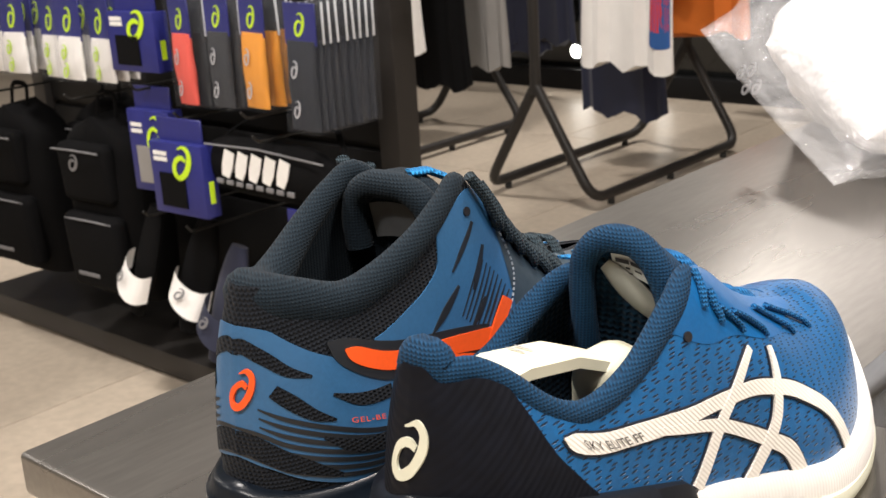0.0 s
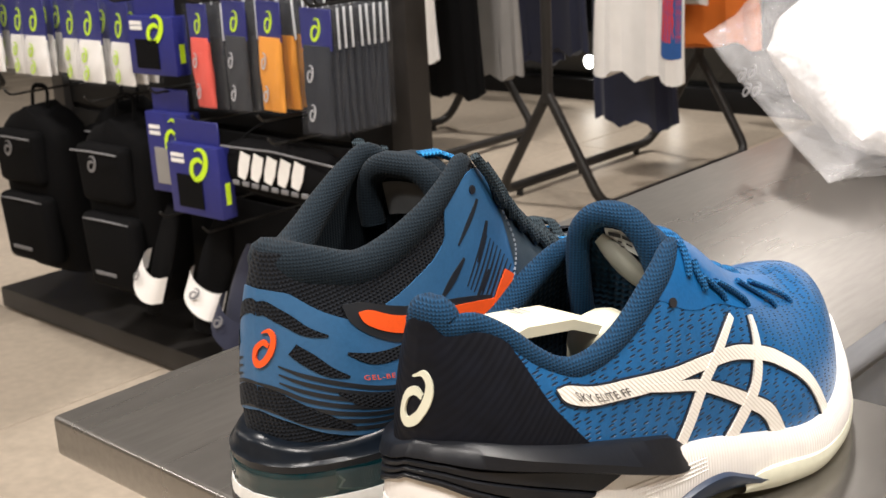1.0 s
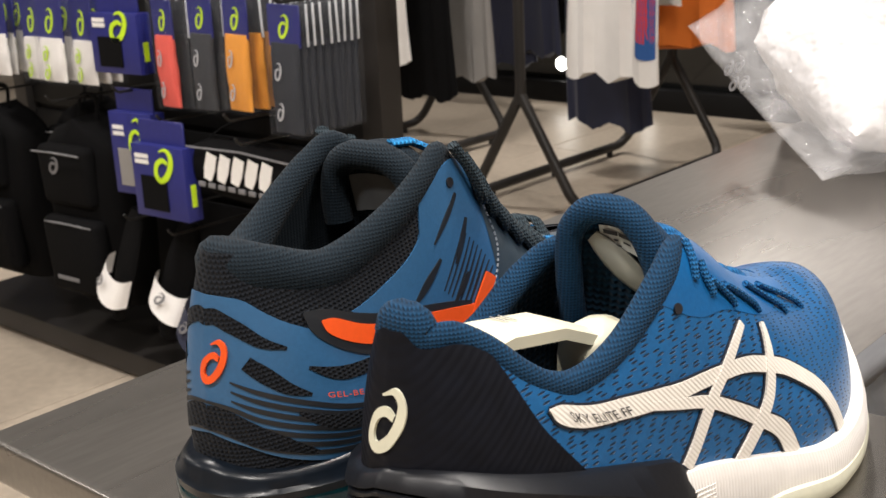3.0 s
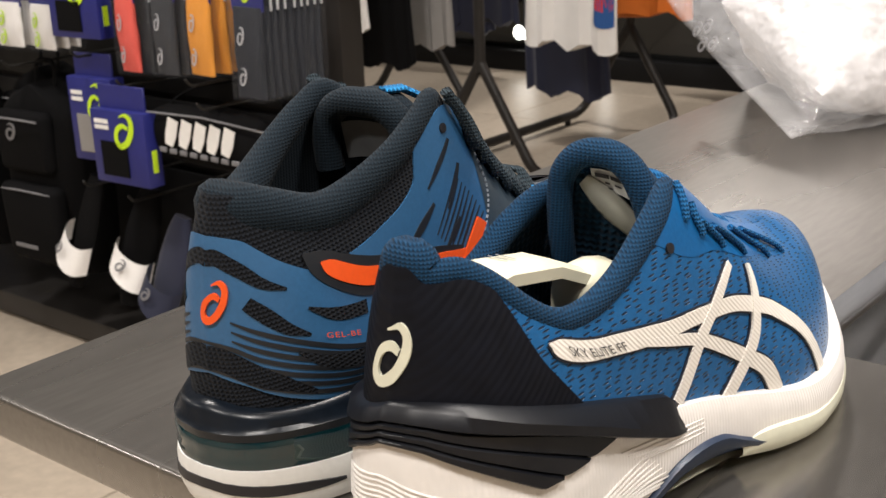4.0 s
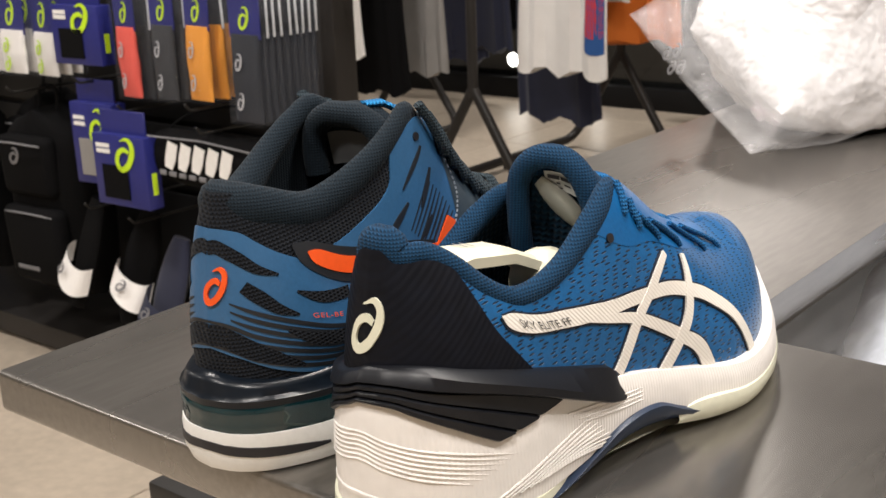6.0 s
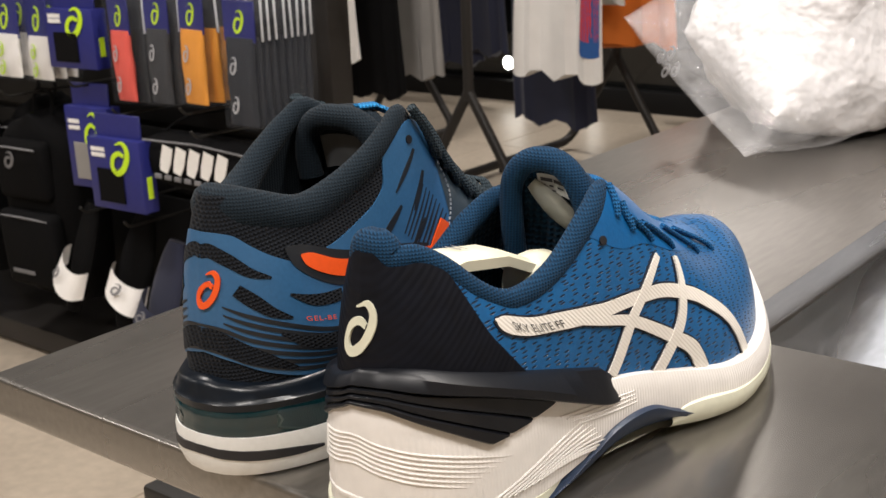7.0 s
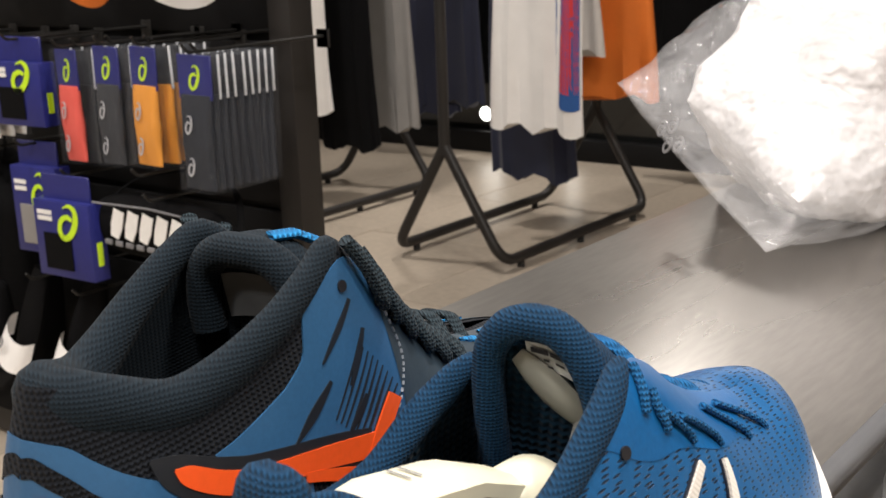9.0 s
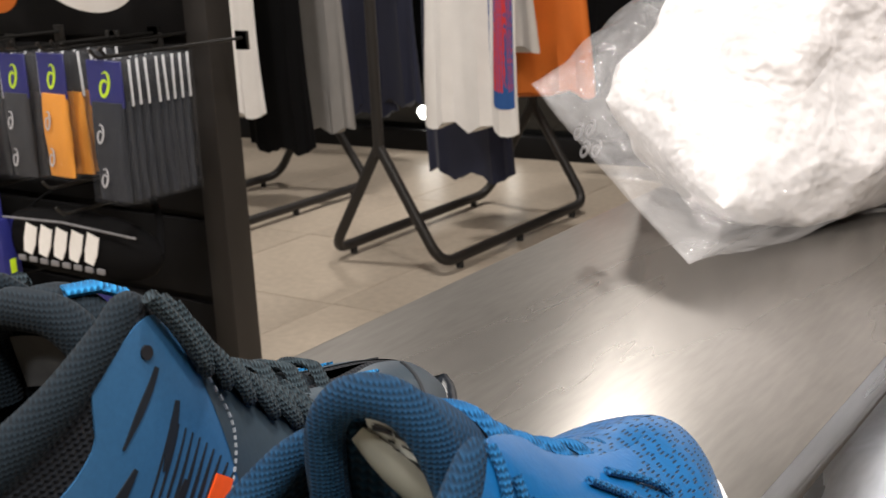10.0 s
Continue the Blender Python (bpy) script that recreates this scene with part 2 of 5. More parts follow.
class Last:
    """The outer form of a shoe in millimetres: s from heel to toe, u to its side, z up.
    a is the way round the sole's outline from the heel's middle, as a share of half of it."""

    def __init__(self, outline, rim, foot, dome, narrow, inner_drop, inner_slim=1.0, tuck=0.0):
        n = len(outline)
        fine = []
        rows_s = [(i, p[0]) for i, p in enumerate(outline)]
        rows_u = [(i, p[1]) for i, p in enumerate(outline)]
        for i in range((n - 1) * 8 + 1):
            fine.append((smooth(rows_s, i / 8), smooth(rows_u, i / 8)))
        ways = [0.0]
        for (s0, u0), (s1, u1) in zip(fine, fine[1:]):
            ways.append(ways[-1] + math.hypot(s1 - s0, u1 - u0))
        self.half = ways[-1]
        self.tab_s = [(w / self.half, p[0]) for w, p in zip(ways, fine)]
        self.tab_u = [(w / self.half, p[1]) for w, p in zip(ways, fine)]
        self.rim_s = [(r[0], r[1]) for r in rim]
        self.rim_u = [(r[0], r[2]) for r in rim]
        self.rim_z = [(r[0], r[3]) for r in rim]
        self.foot, self.dome, self.narrow, self.inner_drop = foot, dome, narrow, inner_drop
        self.inner_slim, self.tuck = inner_slim, tuck

    def base(self, a):
        b = abs(a)
        s = smooth(self.tab_s, b)
        slim = 1 - self.narrow * math.exp(-(s / 20) ** 2)
        return s, smooth(self.tab_u, b) * (slim if a >= 0 else -slim), smooth(self.foot, b)

    def rim(self, a):
        b = abs(a)
        low = self.inner_drop * smooth([(0.2, 0), (0.38, 1), (0.48, 1), (0.56, 0)], b) if a < 0 else 0
        return smooth(self.rim_s, b), smooth(self.rim_u, b) * (1 if a >= 0 else -self.inner_slim), smooth(self.rim_z, b) - low

    def at(self, a, k, out=0.0):
        """A point of the upper: k is 0 at the sole and 1 at the top line; out lifts it off the surface."""
        s0, u0, z0 = self.base(a)
        s0 += self.tuck * math.exp(-(s0 / 25) ** 2)
        s1, u1, z1 = self.rim(a)
        d = smooth(self.dome, abs(a))
        kk = min(max(k, 0.0), 1.0)
        g = d * (1 - math.sqrt(max(0.0, 1 - kk * kk))) + (1 - d) * (kk ** 2.2)
        s, u, z = s0 + (s1 - s0) * g, u0 + (u1 - u0) * g, z0 + (z1 - z0) * kk
        if out:
            e = 0.004
            p = self.at(a - e, kk), self.at(a + e, kk), self.at(a, max(kk - e, 0)), self.at(a, min(kk + e, 1))
            va = [p[1][i] - p[0][i] for i in range(3)]
            vk = [p[3][i] - p[2][i] for i in range(3)]
            nx = [va[1] * vk[2] - va[2] * vk[1], va[2] * vk[0] - va[0] * vk[2], va[0] * vk[1] - va[1] * vk[0]]
            ln = math.sqrt(sum(c * c for c in nx)) or 1.0
            s, u, z = s - out * nx[0] / ln, u - out * nx[1] / ln, z - out * nx[2] / ln
        return s, u, z


LOW = Last(
    [(8, 0), (10.5, 15), (20, 26.5), (48, 36.5), (92, 41), (132, 46.5), (160, 53), (182, 55.5), (206, 51.5), (230, 42.5), (254, 29), (274, 15), (286, 6), (289, 0)],
    [(0, 15, 0, 109), (0.025, 15.5, 4, 109), (0.05, 16.5, 7, 105), (0.08, 19.5, 10, 104), (0.12, 24.5, 14, 104), (0.16, 32, 20, 99), (0.2, 41, 26, 90), (0.24, 50.5, 29, 84), (0.28, 60, 31, 82), (0.36, 84, 32, 88), (0.43, 108, 31, 103),
     (0.49, 124, 26, 109), (0.55, 150, 17, 99), (0.6, 170, 13, 86), (0.64, 190, 10, 76), (0.72, 222, 5, 66), (0.8, 246, 1, 64), (0.88, 264, 0, 58), (0.95, 279, 0, 44), (1, 286, 0, 34)],
    [(0, 36), (0.2, 34), (0.36, 30), (0.5, 24), (0.65, 18), (0.85, 19), (1, 24)],
    [(0, 0.1), (0.3, 0.15), (0.42, 0.24), (0.52, 0.12), (0.6, 0.14), (0.68, 0.5), (0.76, 0.95), (0.8, 1), (1, 1)], 0.32, 9.0)
HIGH = Last(
    [(0, 0), (3, 15), (14, 27), (45, 36), (95, 38), (140, 43), (178, 47), (210, 43), (238, 33), (262, 22), (284, 10), (297, 0)],
    [(0, 11, 0, 113), (0.06, 13, 7, 113), (0.12, 20, 14, 111), (0.2, 39, 25, 107), (0.26, 56, 30, 112), (0.32, 74, 33, 121), (0.38, 90, 33, 130), (0.43, 102, 30, 134),
     (0.48, 118, 21, 117), (0.54, 142, 15, 95), (0.62, 176, 11, 79), (0.7, 210, 6, 70), (0.8, 244, 0, 64), (0.88, 267, 0, 56), (0.95, 284, 0, 44), (1, 293, 0, 34)],
    [(0, 38), (0.2, 37), (0.4, 34), (0.6, 30), (0.85, 28), (1, 28)],
    [(0, 0.1), (0.3, 0.15), (0.42, 0.45), (0.52, 0.8), (0.62, 1), (1, 1)], 0.2, 0.0, 0.82, 3.0)
LOW_AT = (0.258, -0.011, 0.0, -2.0)
HIGH_AT = (0.174, -0.006, 0.0, 4.2)


# ---- building helpers ----
def part(name, bm, mat, parent=None, label="", smooth_on=True):
    """Links a bmesh as one mesh object."""
    me = bpy.data.meshes.new(name)
    bmesh.ops.recalc_face_normals(bm, faces=bm.faces)
    for f in bm.faces:
        f.smooth = smooth_on
    bm.to_mesh(me)
    bm.free()
    if mat:
        for one in (mat if isinstance(mat, (list, tuple)) else [mat]):
            me.materials.append(one)
    if smooth_on:
        me.set_sharp_from_angle(angle=radians(42))
    ob = new(name, me)
    if parent is not None:
        ob.parent = parent
    if label:
        ob["label"] = label
    return ob


def holder(name, m, label, category, group="", kind=""):
    ob = new(name)
    ob.empty_display_size = 0.05
    ob.matrix_basis = m
    return tagged(ob, label, category, group, kind)


def sheet(rows, close=False, caps=False):
    """A bmesh from rows of points; close joins each row's ends."""
    bm = bmesh.new()
    vs = [[bm.verts.new(p) for p in r] for r in rows]
    n = len(rows[0])
    for r0, r1 in zip(vs, vs[1:]):
        for i in range(n if close else n - 1):
            j = (i + 1) % n
            bm.faces.new((r0[i], r0[j], r1[j], r1[i]))
    if caps:
        bm.faces.new(vs[0][::-1])
        bm.faces.new(vs[-1])
    return bm


def box(x0, x1, y0, y1, z0, z1, bevel=0.002, seg=2):
    bm = bmesh.new()
    bmesh.ops.create_cube(bm, size=1)
    for v in bm.verts:
        v.co = ((x0 + x1) / 2 + v.co.x * (x1 - x0), (y0 + y1) / 2 + v.co.y * (y1 - y0), (z0 + z1) / 2 + v.co.z * (z1 - z0))
    if bevel:
        bmesh.ops.bevel(bm, geom=list(bm.edges), offset=min(bevel, 0.45 * min(x1 - x0, y1 - y0, z1 - z0)), segments=seg, affect="EDGES", profile=0.5)
    return bm


def rounded(points, radius, steps=5):
    """A path with its corners rounded."""
    pts = [Vector(p) for p in points]
    out = [pts[0]]
    for a, b, c in zip(pts, pts[1:], pts[2:]):
        r = min(radius, (b - a).length * 0.45, (c - b).length * 0.45)
        p, q = b + (a - b).normalized() * r, b + (c - b).normalized() * r
        for i in range(steps + 1):
            t = i / steps
            out.append(p * (1 - t) ** 2 + b * 2 * t * (1 - t) + q * t * t)
    return out + [pts[-1]]


def tube(points, radius, sides=10, flat=1.0, up=(0, 0, 1), radii=None):
    """A tube along points, with closed ends. flat squeezes it across up."""
    pts = [Vector(p) for p in points]
    rows = []
    side = None
    for i, p in enumerate(pts):
        d = (pts[min(i + 1, len(pts) - 1)] - pts[max(i - 1, 0)]).normalized()
        if side is None:
            side = d.cross(Vector(up))
            if side.length < 1e-3:
                side = d.cross(Vector((1, 0, 0)))
        side = (side - d * side.dot(d)).normalized()
        over = side.cross(d)
        r = radii[i] if radii else radius
        rows.append([p + side * (r * math.cos(w)) + over * (r * flat * math.sin(w)) for w in (2 * math.pi * k / sides for k in range(sides))])
    return sheet(rows, True, True)


def merge(*bms):
    """One bmesh of several."""
    out = bmesh.new()
    for bm in bms:
        me = bpy.data.meshes.new("joined")
        bm.to_mesh(me)
        bm.free()
        out.from_mesh(me)
        bpy.data.meshes.remove(me)
    return out


def ribbon(points, widths, lift):
    """A flat mark in the x-z plane, facing -y, lift metres thick."""
    rows = []
    for i, p in enumerate(points):
        q0, q1 = points[max(i - 1, 0)], points[min(i + 1, len(points) - 1)]
        dx, dz = q1[0] - q0[0], q1[1] - q0[1]
        ln = math.hypot(dx, dz) or 1
        nx, nz = -dz / ln, dx / ln
        w = widths[i] / 2
        rows.append([(p[0] - nx * w, 0, p[1] - nz * w), (p[0] - nx * w, -lift, p[1] - nz * w), (p[0] + nx * w, -lift, p[1] + nz * w), (p[0] + nx * w, 0, p[1] + nz * w)])
    return sheet(rows, False)


def oval_mark(w, h, lift=0.0006):
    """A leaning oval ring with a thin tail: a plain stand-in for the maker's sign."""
    way = [(-0.30, 0.42), (0.02, 0.50), (0.33, 0.34), (0.40, 0.0), (0.22, -0.33), (-0.10, -0.46), (-0.37, -0.28), (-0.36, 0.02), (-0.08, 0.17), (0.22, 0.08)]
    wide = [0.04, 0.13, 0.22, 0.26, 0.25, 0.21, 0.20, 0.20, 0.18, 0.12]
    pts, ws = [], []
    for i in range(37):
        t = i / 36 * (len(way) - 1)
        x, z = smooth(list(enumerate(p[0] for p in way)), t), smooth(list(enumerate(p[1] for p in way)), t)
        pts.append((w * (x + 0.28 * z), h * z))
        ws.append(w * smooth(list(enumerate(wide)), t))
    return ribbon(pts, ws, lift)


# ---- shoes ----
def mm(p):
    return p[1] / 1000, p[0] / 1000, p[2] / 1000


def span(a0, a1, n):
    return [a0 + (a1 - a0) * i / n for i in range(n + 1)]


def shell(last, a0, a1, k0, k1, out, na=90, nk=18, thick=0.0):
    """A stretch of the upper's skin, k0 and k1 as numbers or as functions of a."""
    lo = k0 if callable(k0) else (lambda a: k0)
    hi = k1 if callable(k1) else (lambda a: k1)
    rows = []
    for a in span(a0, a1, na):
        row = [mm(last.at(a, lo(a) + (hi(a) - lo(a)) * math.sin(j / nk * math.pi / 2), out)) for j in range(nk + 1)]
        if thick:
            row = [mm(last.at(a, lo(a), out - thick))] + row + [mm(last.at(a, hi(a), out - thick))]
        rows.append(row)
    return sheet(rows)


def stroke(last, pts, widths, out, steps=8, skirt=0.9):
    """A band laid on the upper along points (a, k); widths in millimetres."""
    n = len(pts)
    ta, tk, tw = ([(i, p[0]) for i, p in enumerate(pts)], [(i, p[1]) for i, p in enumerate(pts)], [(i, w) for i, w in enumerate(widths)])
    rows = []
    total = (n - 1) * steps
    for i in range(total + 1):
        x = i / steps
        a, k, w = smooth(ta, x), smooth(tk, x), max(0.15, smooth(tw, x))
        e = 0.02
        a2, k2 = smooth(ta, min(x + e, n - 1)) - smooth(ta, max(x - e, 0)), smooth(tk, min(x + e, n - 1)) - smooth(tk, max(x - e, 0))
        p = Vector(last.at(a, k))
        ja = (Vector(last.at(a + 0.003, k)) - p) / 0.003
        jk = (Vector(last.at(a, max(k - 0.01, 0))) - p) / -min(0.01, max(k, 1e-4)) if k > 0.5 else (Vector(last.at(a, k + 0.01)) - p) / 0.01
        nor = ja.cross(jk).normalized()
        d = (ja * a2 + jk * k2).normalized()
        side = nor.cross(d)
        g = Matrix(((ja.dot(ja), ja.dot(jk)), (ja.dot(jk), jk.dot(jk))))
        r = g.inverted() @ Vector((ja.dot(side), jk.dot(side)))
        row = []
        for c in (-1, -1, -0.5, 0, 0.5, 1, 1):
            lift = out
            if len(row) in (0, 6):
                lift = out - skirt
            row.append(mm(last.at(a + r[0] * w / 2 * c, min(max(k + r[1] * w / 2 * c, 0), 0.995), lift)))
        rows.append(row)
    return sheet(rows)


def mark_on(last, a, k, w, h, out):
    """The oval sign laid on the upper at (a, k)."""
    bm = oval_mark(w, h, 0.5)
    for v in bm.verts:
        x, y, z = v.co
        p0, p1 = last.at(a, k), last.at(a, min(1, k + 0.05))
        per_k = (p1[2] - p0[2]) / 0.05
        x += 0.22 * z
        v.co = mm(last.at(a + x / last.half, min(0.99, max(0, k + z / per_k)), out if y < -0.1 else out - 0.9))
    return bm


def band(last, a0, a1, profile, n=80):
    """A rim round the sole: profile(a) gives points (millimetres outside the outline, height), from the top down; it is closed inwards."""
    rows = []
    for a in span(a0, a1, n):
        e = 0.004
        s0, u0, z0 = last.base(a)
        sa, ua, za = last.base(a - e)
        sb, ub, zb = last.base(a + e)
        ds, du = sb - sa, ub - ua
        if abs(a) > 1 - e:
            ds, du = 0, -1 if a > 0 else -1
        if abs(a) < e:
            ds, du = 0, 1
        ln = math.hypot(ds, du) or 1
        ns, nu = -du / ln, ds / ln
        pr = profile(a)
        row = [(s0 + ns * o, u0 + nu * o, z) for o, z in pr]
        top, bot = pr[0], pr[-1]
        row = [(s0 + ns * (top[0] - 9), u0 + nu * (top[0] - 9), top[1])] + row + [(s0 + ns * (bot[0] - 9), u0 + nu * (bot[0] - 9), bot[1])]
        rows.append([mm(p) for p in row])
    return sheet(rows, True)


def rim_tube(last, a0, a1, radius, lift, inner, n=90, flat=1.15, inset=0.7):
    pts, radii = [], []
    for a in span(a0, a1, n):
        s, u, z = last.rim(a)
        s1, u1, z1 = last.at(a, 0.93)
        r = radius(abs(a))
        ds, du = 70 - s, -u
        ln = math.hypot(ds, du) or 1
        pull = r * inset * max(0.0, 1 - abs(a) * 3.2)
        pts.append(mm((s + ds / ln * pull, u * inner + du / ln * pull, z - r * lift)))
        radii.append(r / 1000)
    return tube(pts, 0.006, 12, flat, radii=radii)


def lace(points, radius=0.0021, flat=0.6):
    return tube(rounded([mm(p) for p in points], 0.006, 4), radius, 8, flat)


def tongue_sheet(profile, thick, n=16):
    """A tongue: profile rows (s, z, half width, drop of its edges); padded by thick."""
    ts, tz, tw, td = ([(i, r[j]) for i, r in enumerate(profile)] for j in range(4))
    rows = []
    m = (len(profile) - 1) * 4
    for i in range(m + 1):
        x = i / 4
        s, z, w, d = smooth(ts, x), smooth(tz, x), smooth(tw, x), smooth(td, x)
        ds, dz = smooth(ts, min(x + 0.1, len(profile) - 1)) - smooth(ts, max(x - 0.1, 0)), smooth(tz, min(x + 0.1, len(profile) - 1)) - smooth(tz, max(x - 0.1, 0))
        ln = math.hypot(ds, dz) or 1
        ns, nz = -dz / ln, ds / ln
        if nz < 0:
            ns, nz = -ns, -nz
        t = thick * (1 if 0 < i < m else 0.4)
        row = []
        for j in range(2 * n):
            w0 = 2 * math.pi * j / (2 * n)
            c, e = math.cos(w0), math.sin(w0)
            bow = d * (c * c)
            row.append(mm((s + ns * e * t / 2 - ns * bow, c * w, z + nz * e * t / 2 - nz * bow)))
        rows.append(row)
    return sheet(rows, True, True)


def words(text, size, mat, parent, placer, name="lettering", spread=1.0):
    """Letters as a mesh, laid on a surface by placer(x, y)."""
    cu = bpy.data.curves.new("letters", "FONT")
    cu.body, cu.size, cu.extrude, cu.resolution_u, cu.space_character = text, size, 0.0, 2, spread
    ob = bpy.data.objects.new("letters", cu)
    scene.collection.objects.link(ob)
    bpy.context.view_layer.update()
    me = bpy.data.meshes.new_from_object(ob.evaluated_get(bpy.context.evaluated_depsgraph_get()))
    bpy.data.objects.remove(ob)
    bm = bmesh.new()
    bm.from_mesh(me)
    bpy.data.meshes.remove(me)
    for v in bm.verts:
        v.co = placer(v.co.x, v.co.y)
    return part(name, bm, mat, parent, smooth_on=False)


# Colours of the shoes.
LOW_BLUE = slit_mesh("blue_slit_knit", (0.004, 0.096, 0.27), (0.002, 0.016, 0.045), (150, 500, 1), 0.165, rough=0.36)
LOW_COLLAR = knit("petrol_blue_knit", (0.002, 0.013, 0.032), (0.006, 0.044, 0.105), 0.0017, 0.0012, strength=0.75, depth=0.0005)
LOW_LINING = knit("dark_petrol_lining", (0.001, 0.007, 0.016), (0.004, 0.027, 0.055), 0.0032, 0.0028)
LOW_LACE = knit("blue_lace", (0.004, 0.05, 0.14), (0.012, 0.13, 0.33), 0.0014, 0.0014)
LOW_SKIN = material("blue_film", (0.005, 0.10, 0.29), 0.38, vary=0.1, scale=30, fine=500, bump=0.2)
COUNTER = ribbed("black_ribbed_heel_cloth", (0.004, 0.005, 0.009), 0.55, (40, 0, 0), 0.0022, 0.0005, 0.22, vary=0.35, spec=0.15)
CAGE = material("satin_black_plastic", (0.005, 0.006, 0.009), 0.4, vary=0.25, fine=400, bump=0.08, spec=0.4)
STRIPE = ribbed("ivory_ribbed_stripe", (0.80, 0.76, 0.70), 0.45, (-42, 0, 0), 0.0014, 0.0004, 0.32, vary=0.03)
STRIPE_EDGE = material("navy_edge_print", (0.006, 0.010, 0.022), 0.5, vary=0.1)
MIDSOLE = ribbed("white_midsole_foam", (0.80, 0.77, 0.74), 0.5, (0, 0, 0), 0.0016, 0.0003, 0.35, vary=0.05)
CREAM = material("cream_rubber", (0.72, 0.72, 0.58), 0.45, vary=0.05, fine=200)
SHANK = material("slate_blue_shank", (0.012, 0.026, 0.06), 0.4, vary=0.1)
IVORY = material("milky_plastic", (0.70, 0.67, 0.52), 0.35, vary=0.04, bump=0.03, scale=20)
SMOKE = material("smoky_plastic", (0.26, 0.265, 0.24), 0.35, vary=0.06, bump=0.03)
LABEL = material("printed_label", (0.42, 0.44, 0.45), 0.6, vary=0.05)
DARK_INK = material("dark_ink", (0.012, 0.012, 0.016), 0.5, vary=0.05, bump=0)
HIGH_MESH = knit("black_navy_mesh", (0.001, 0.0015, 0.003), (0.010, 0.013, 0.019), 0.0022, 0.0016, depth=0.0008, twist=0.25)
HIGH_COLLAR = knit("dark_teal_mesh", (0.003, 0.006, 0.010), (0.009, 0.018, 0.027), 0.0017, 0.0013, strength=0.7, depth=0.0004)
HIGH_BLUE = material("steel_blue_film", (0.030, 0.112, 0.245), 0.42, vary=0.08, scale=30, fine=600, bump=0.12)
HIGH_GREY = material("slate_synthetic", (0.030, 0.047, 0.063), 0.42, vary=0.1, scale=30, fine=500, bump=0.12)
HIGH_ORANGE = material("orange_film", (0.85, 0.095, 0.012), 0.42, vary=0.05, fine=500, bump=0.1)
HIGH_EDGE = material("black_film", (0.010, 0.012, 0.016), 0.5, vary=0.1)
HIGH_LACE = knit("charcoal_lace", (0.005, 0.009, 0.013), (0.030, 0.048, 0.060), 0.0014, 0.0014)
BRIGHT_MESH = knit("bright_blue_mesh", (0.004, 0.06, 0.16), (0.02, 0.24, 0.55), 0.0022, 0.0018)
RAND = material("dark_rubber_rand", (0.005, 0.008, 0.013), 0.3, vary=0.2, fine=300, spec=0.3)
GEL = material("teal_gel", (0.002, 0.024, 0.031), 0.06, vary=0.15, bump=0.02, coat=0.6)
SOLE_WHITE = material("white_rubber", (0.74, 0.74, 0.72), 0.45, vary=0.04, fine=300)
THREAD = material("pale_thread", (0.35, 0.38, 0.42), 0.7)


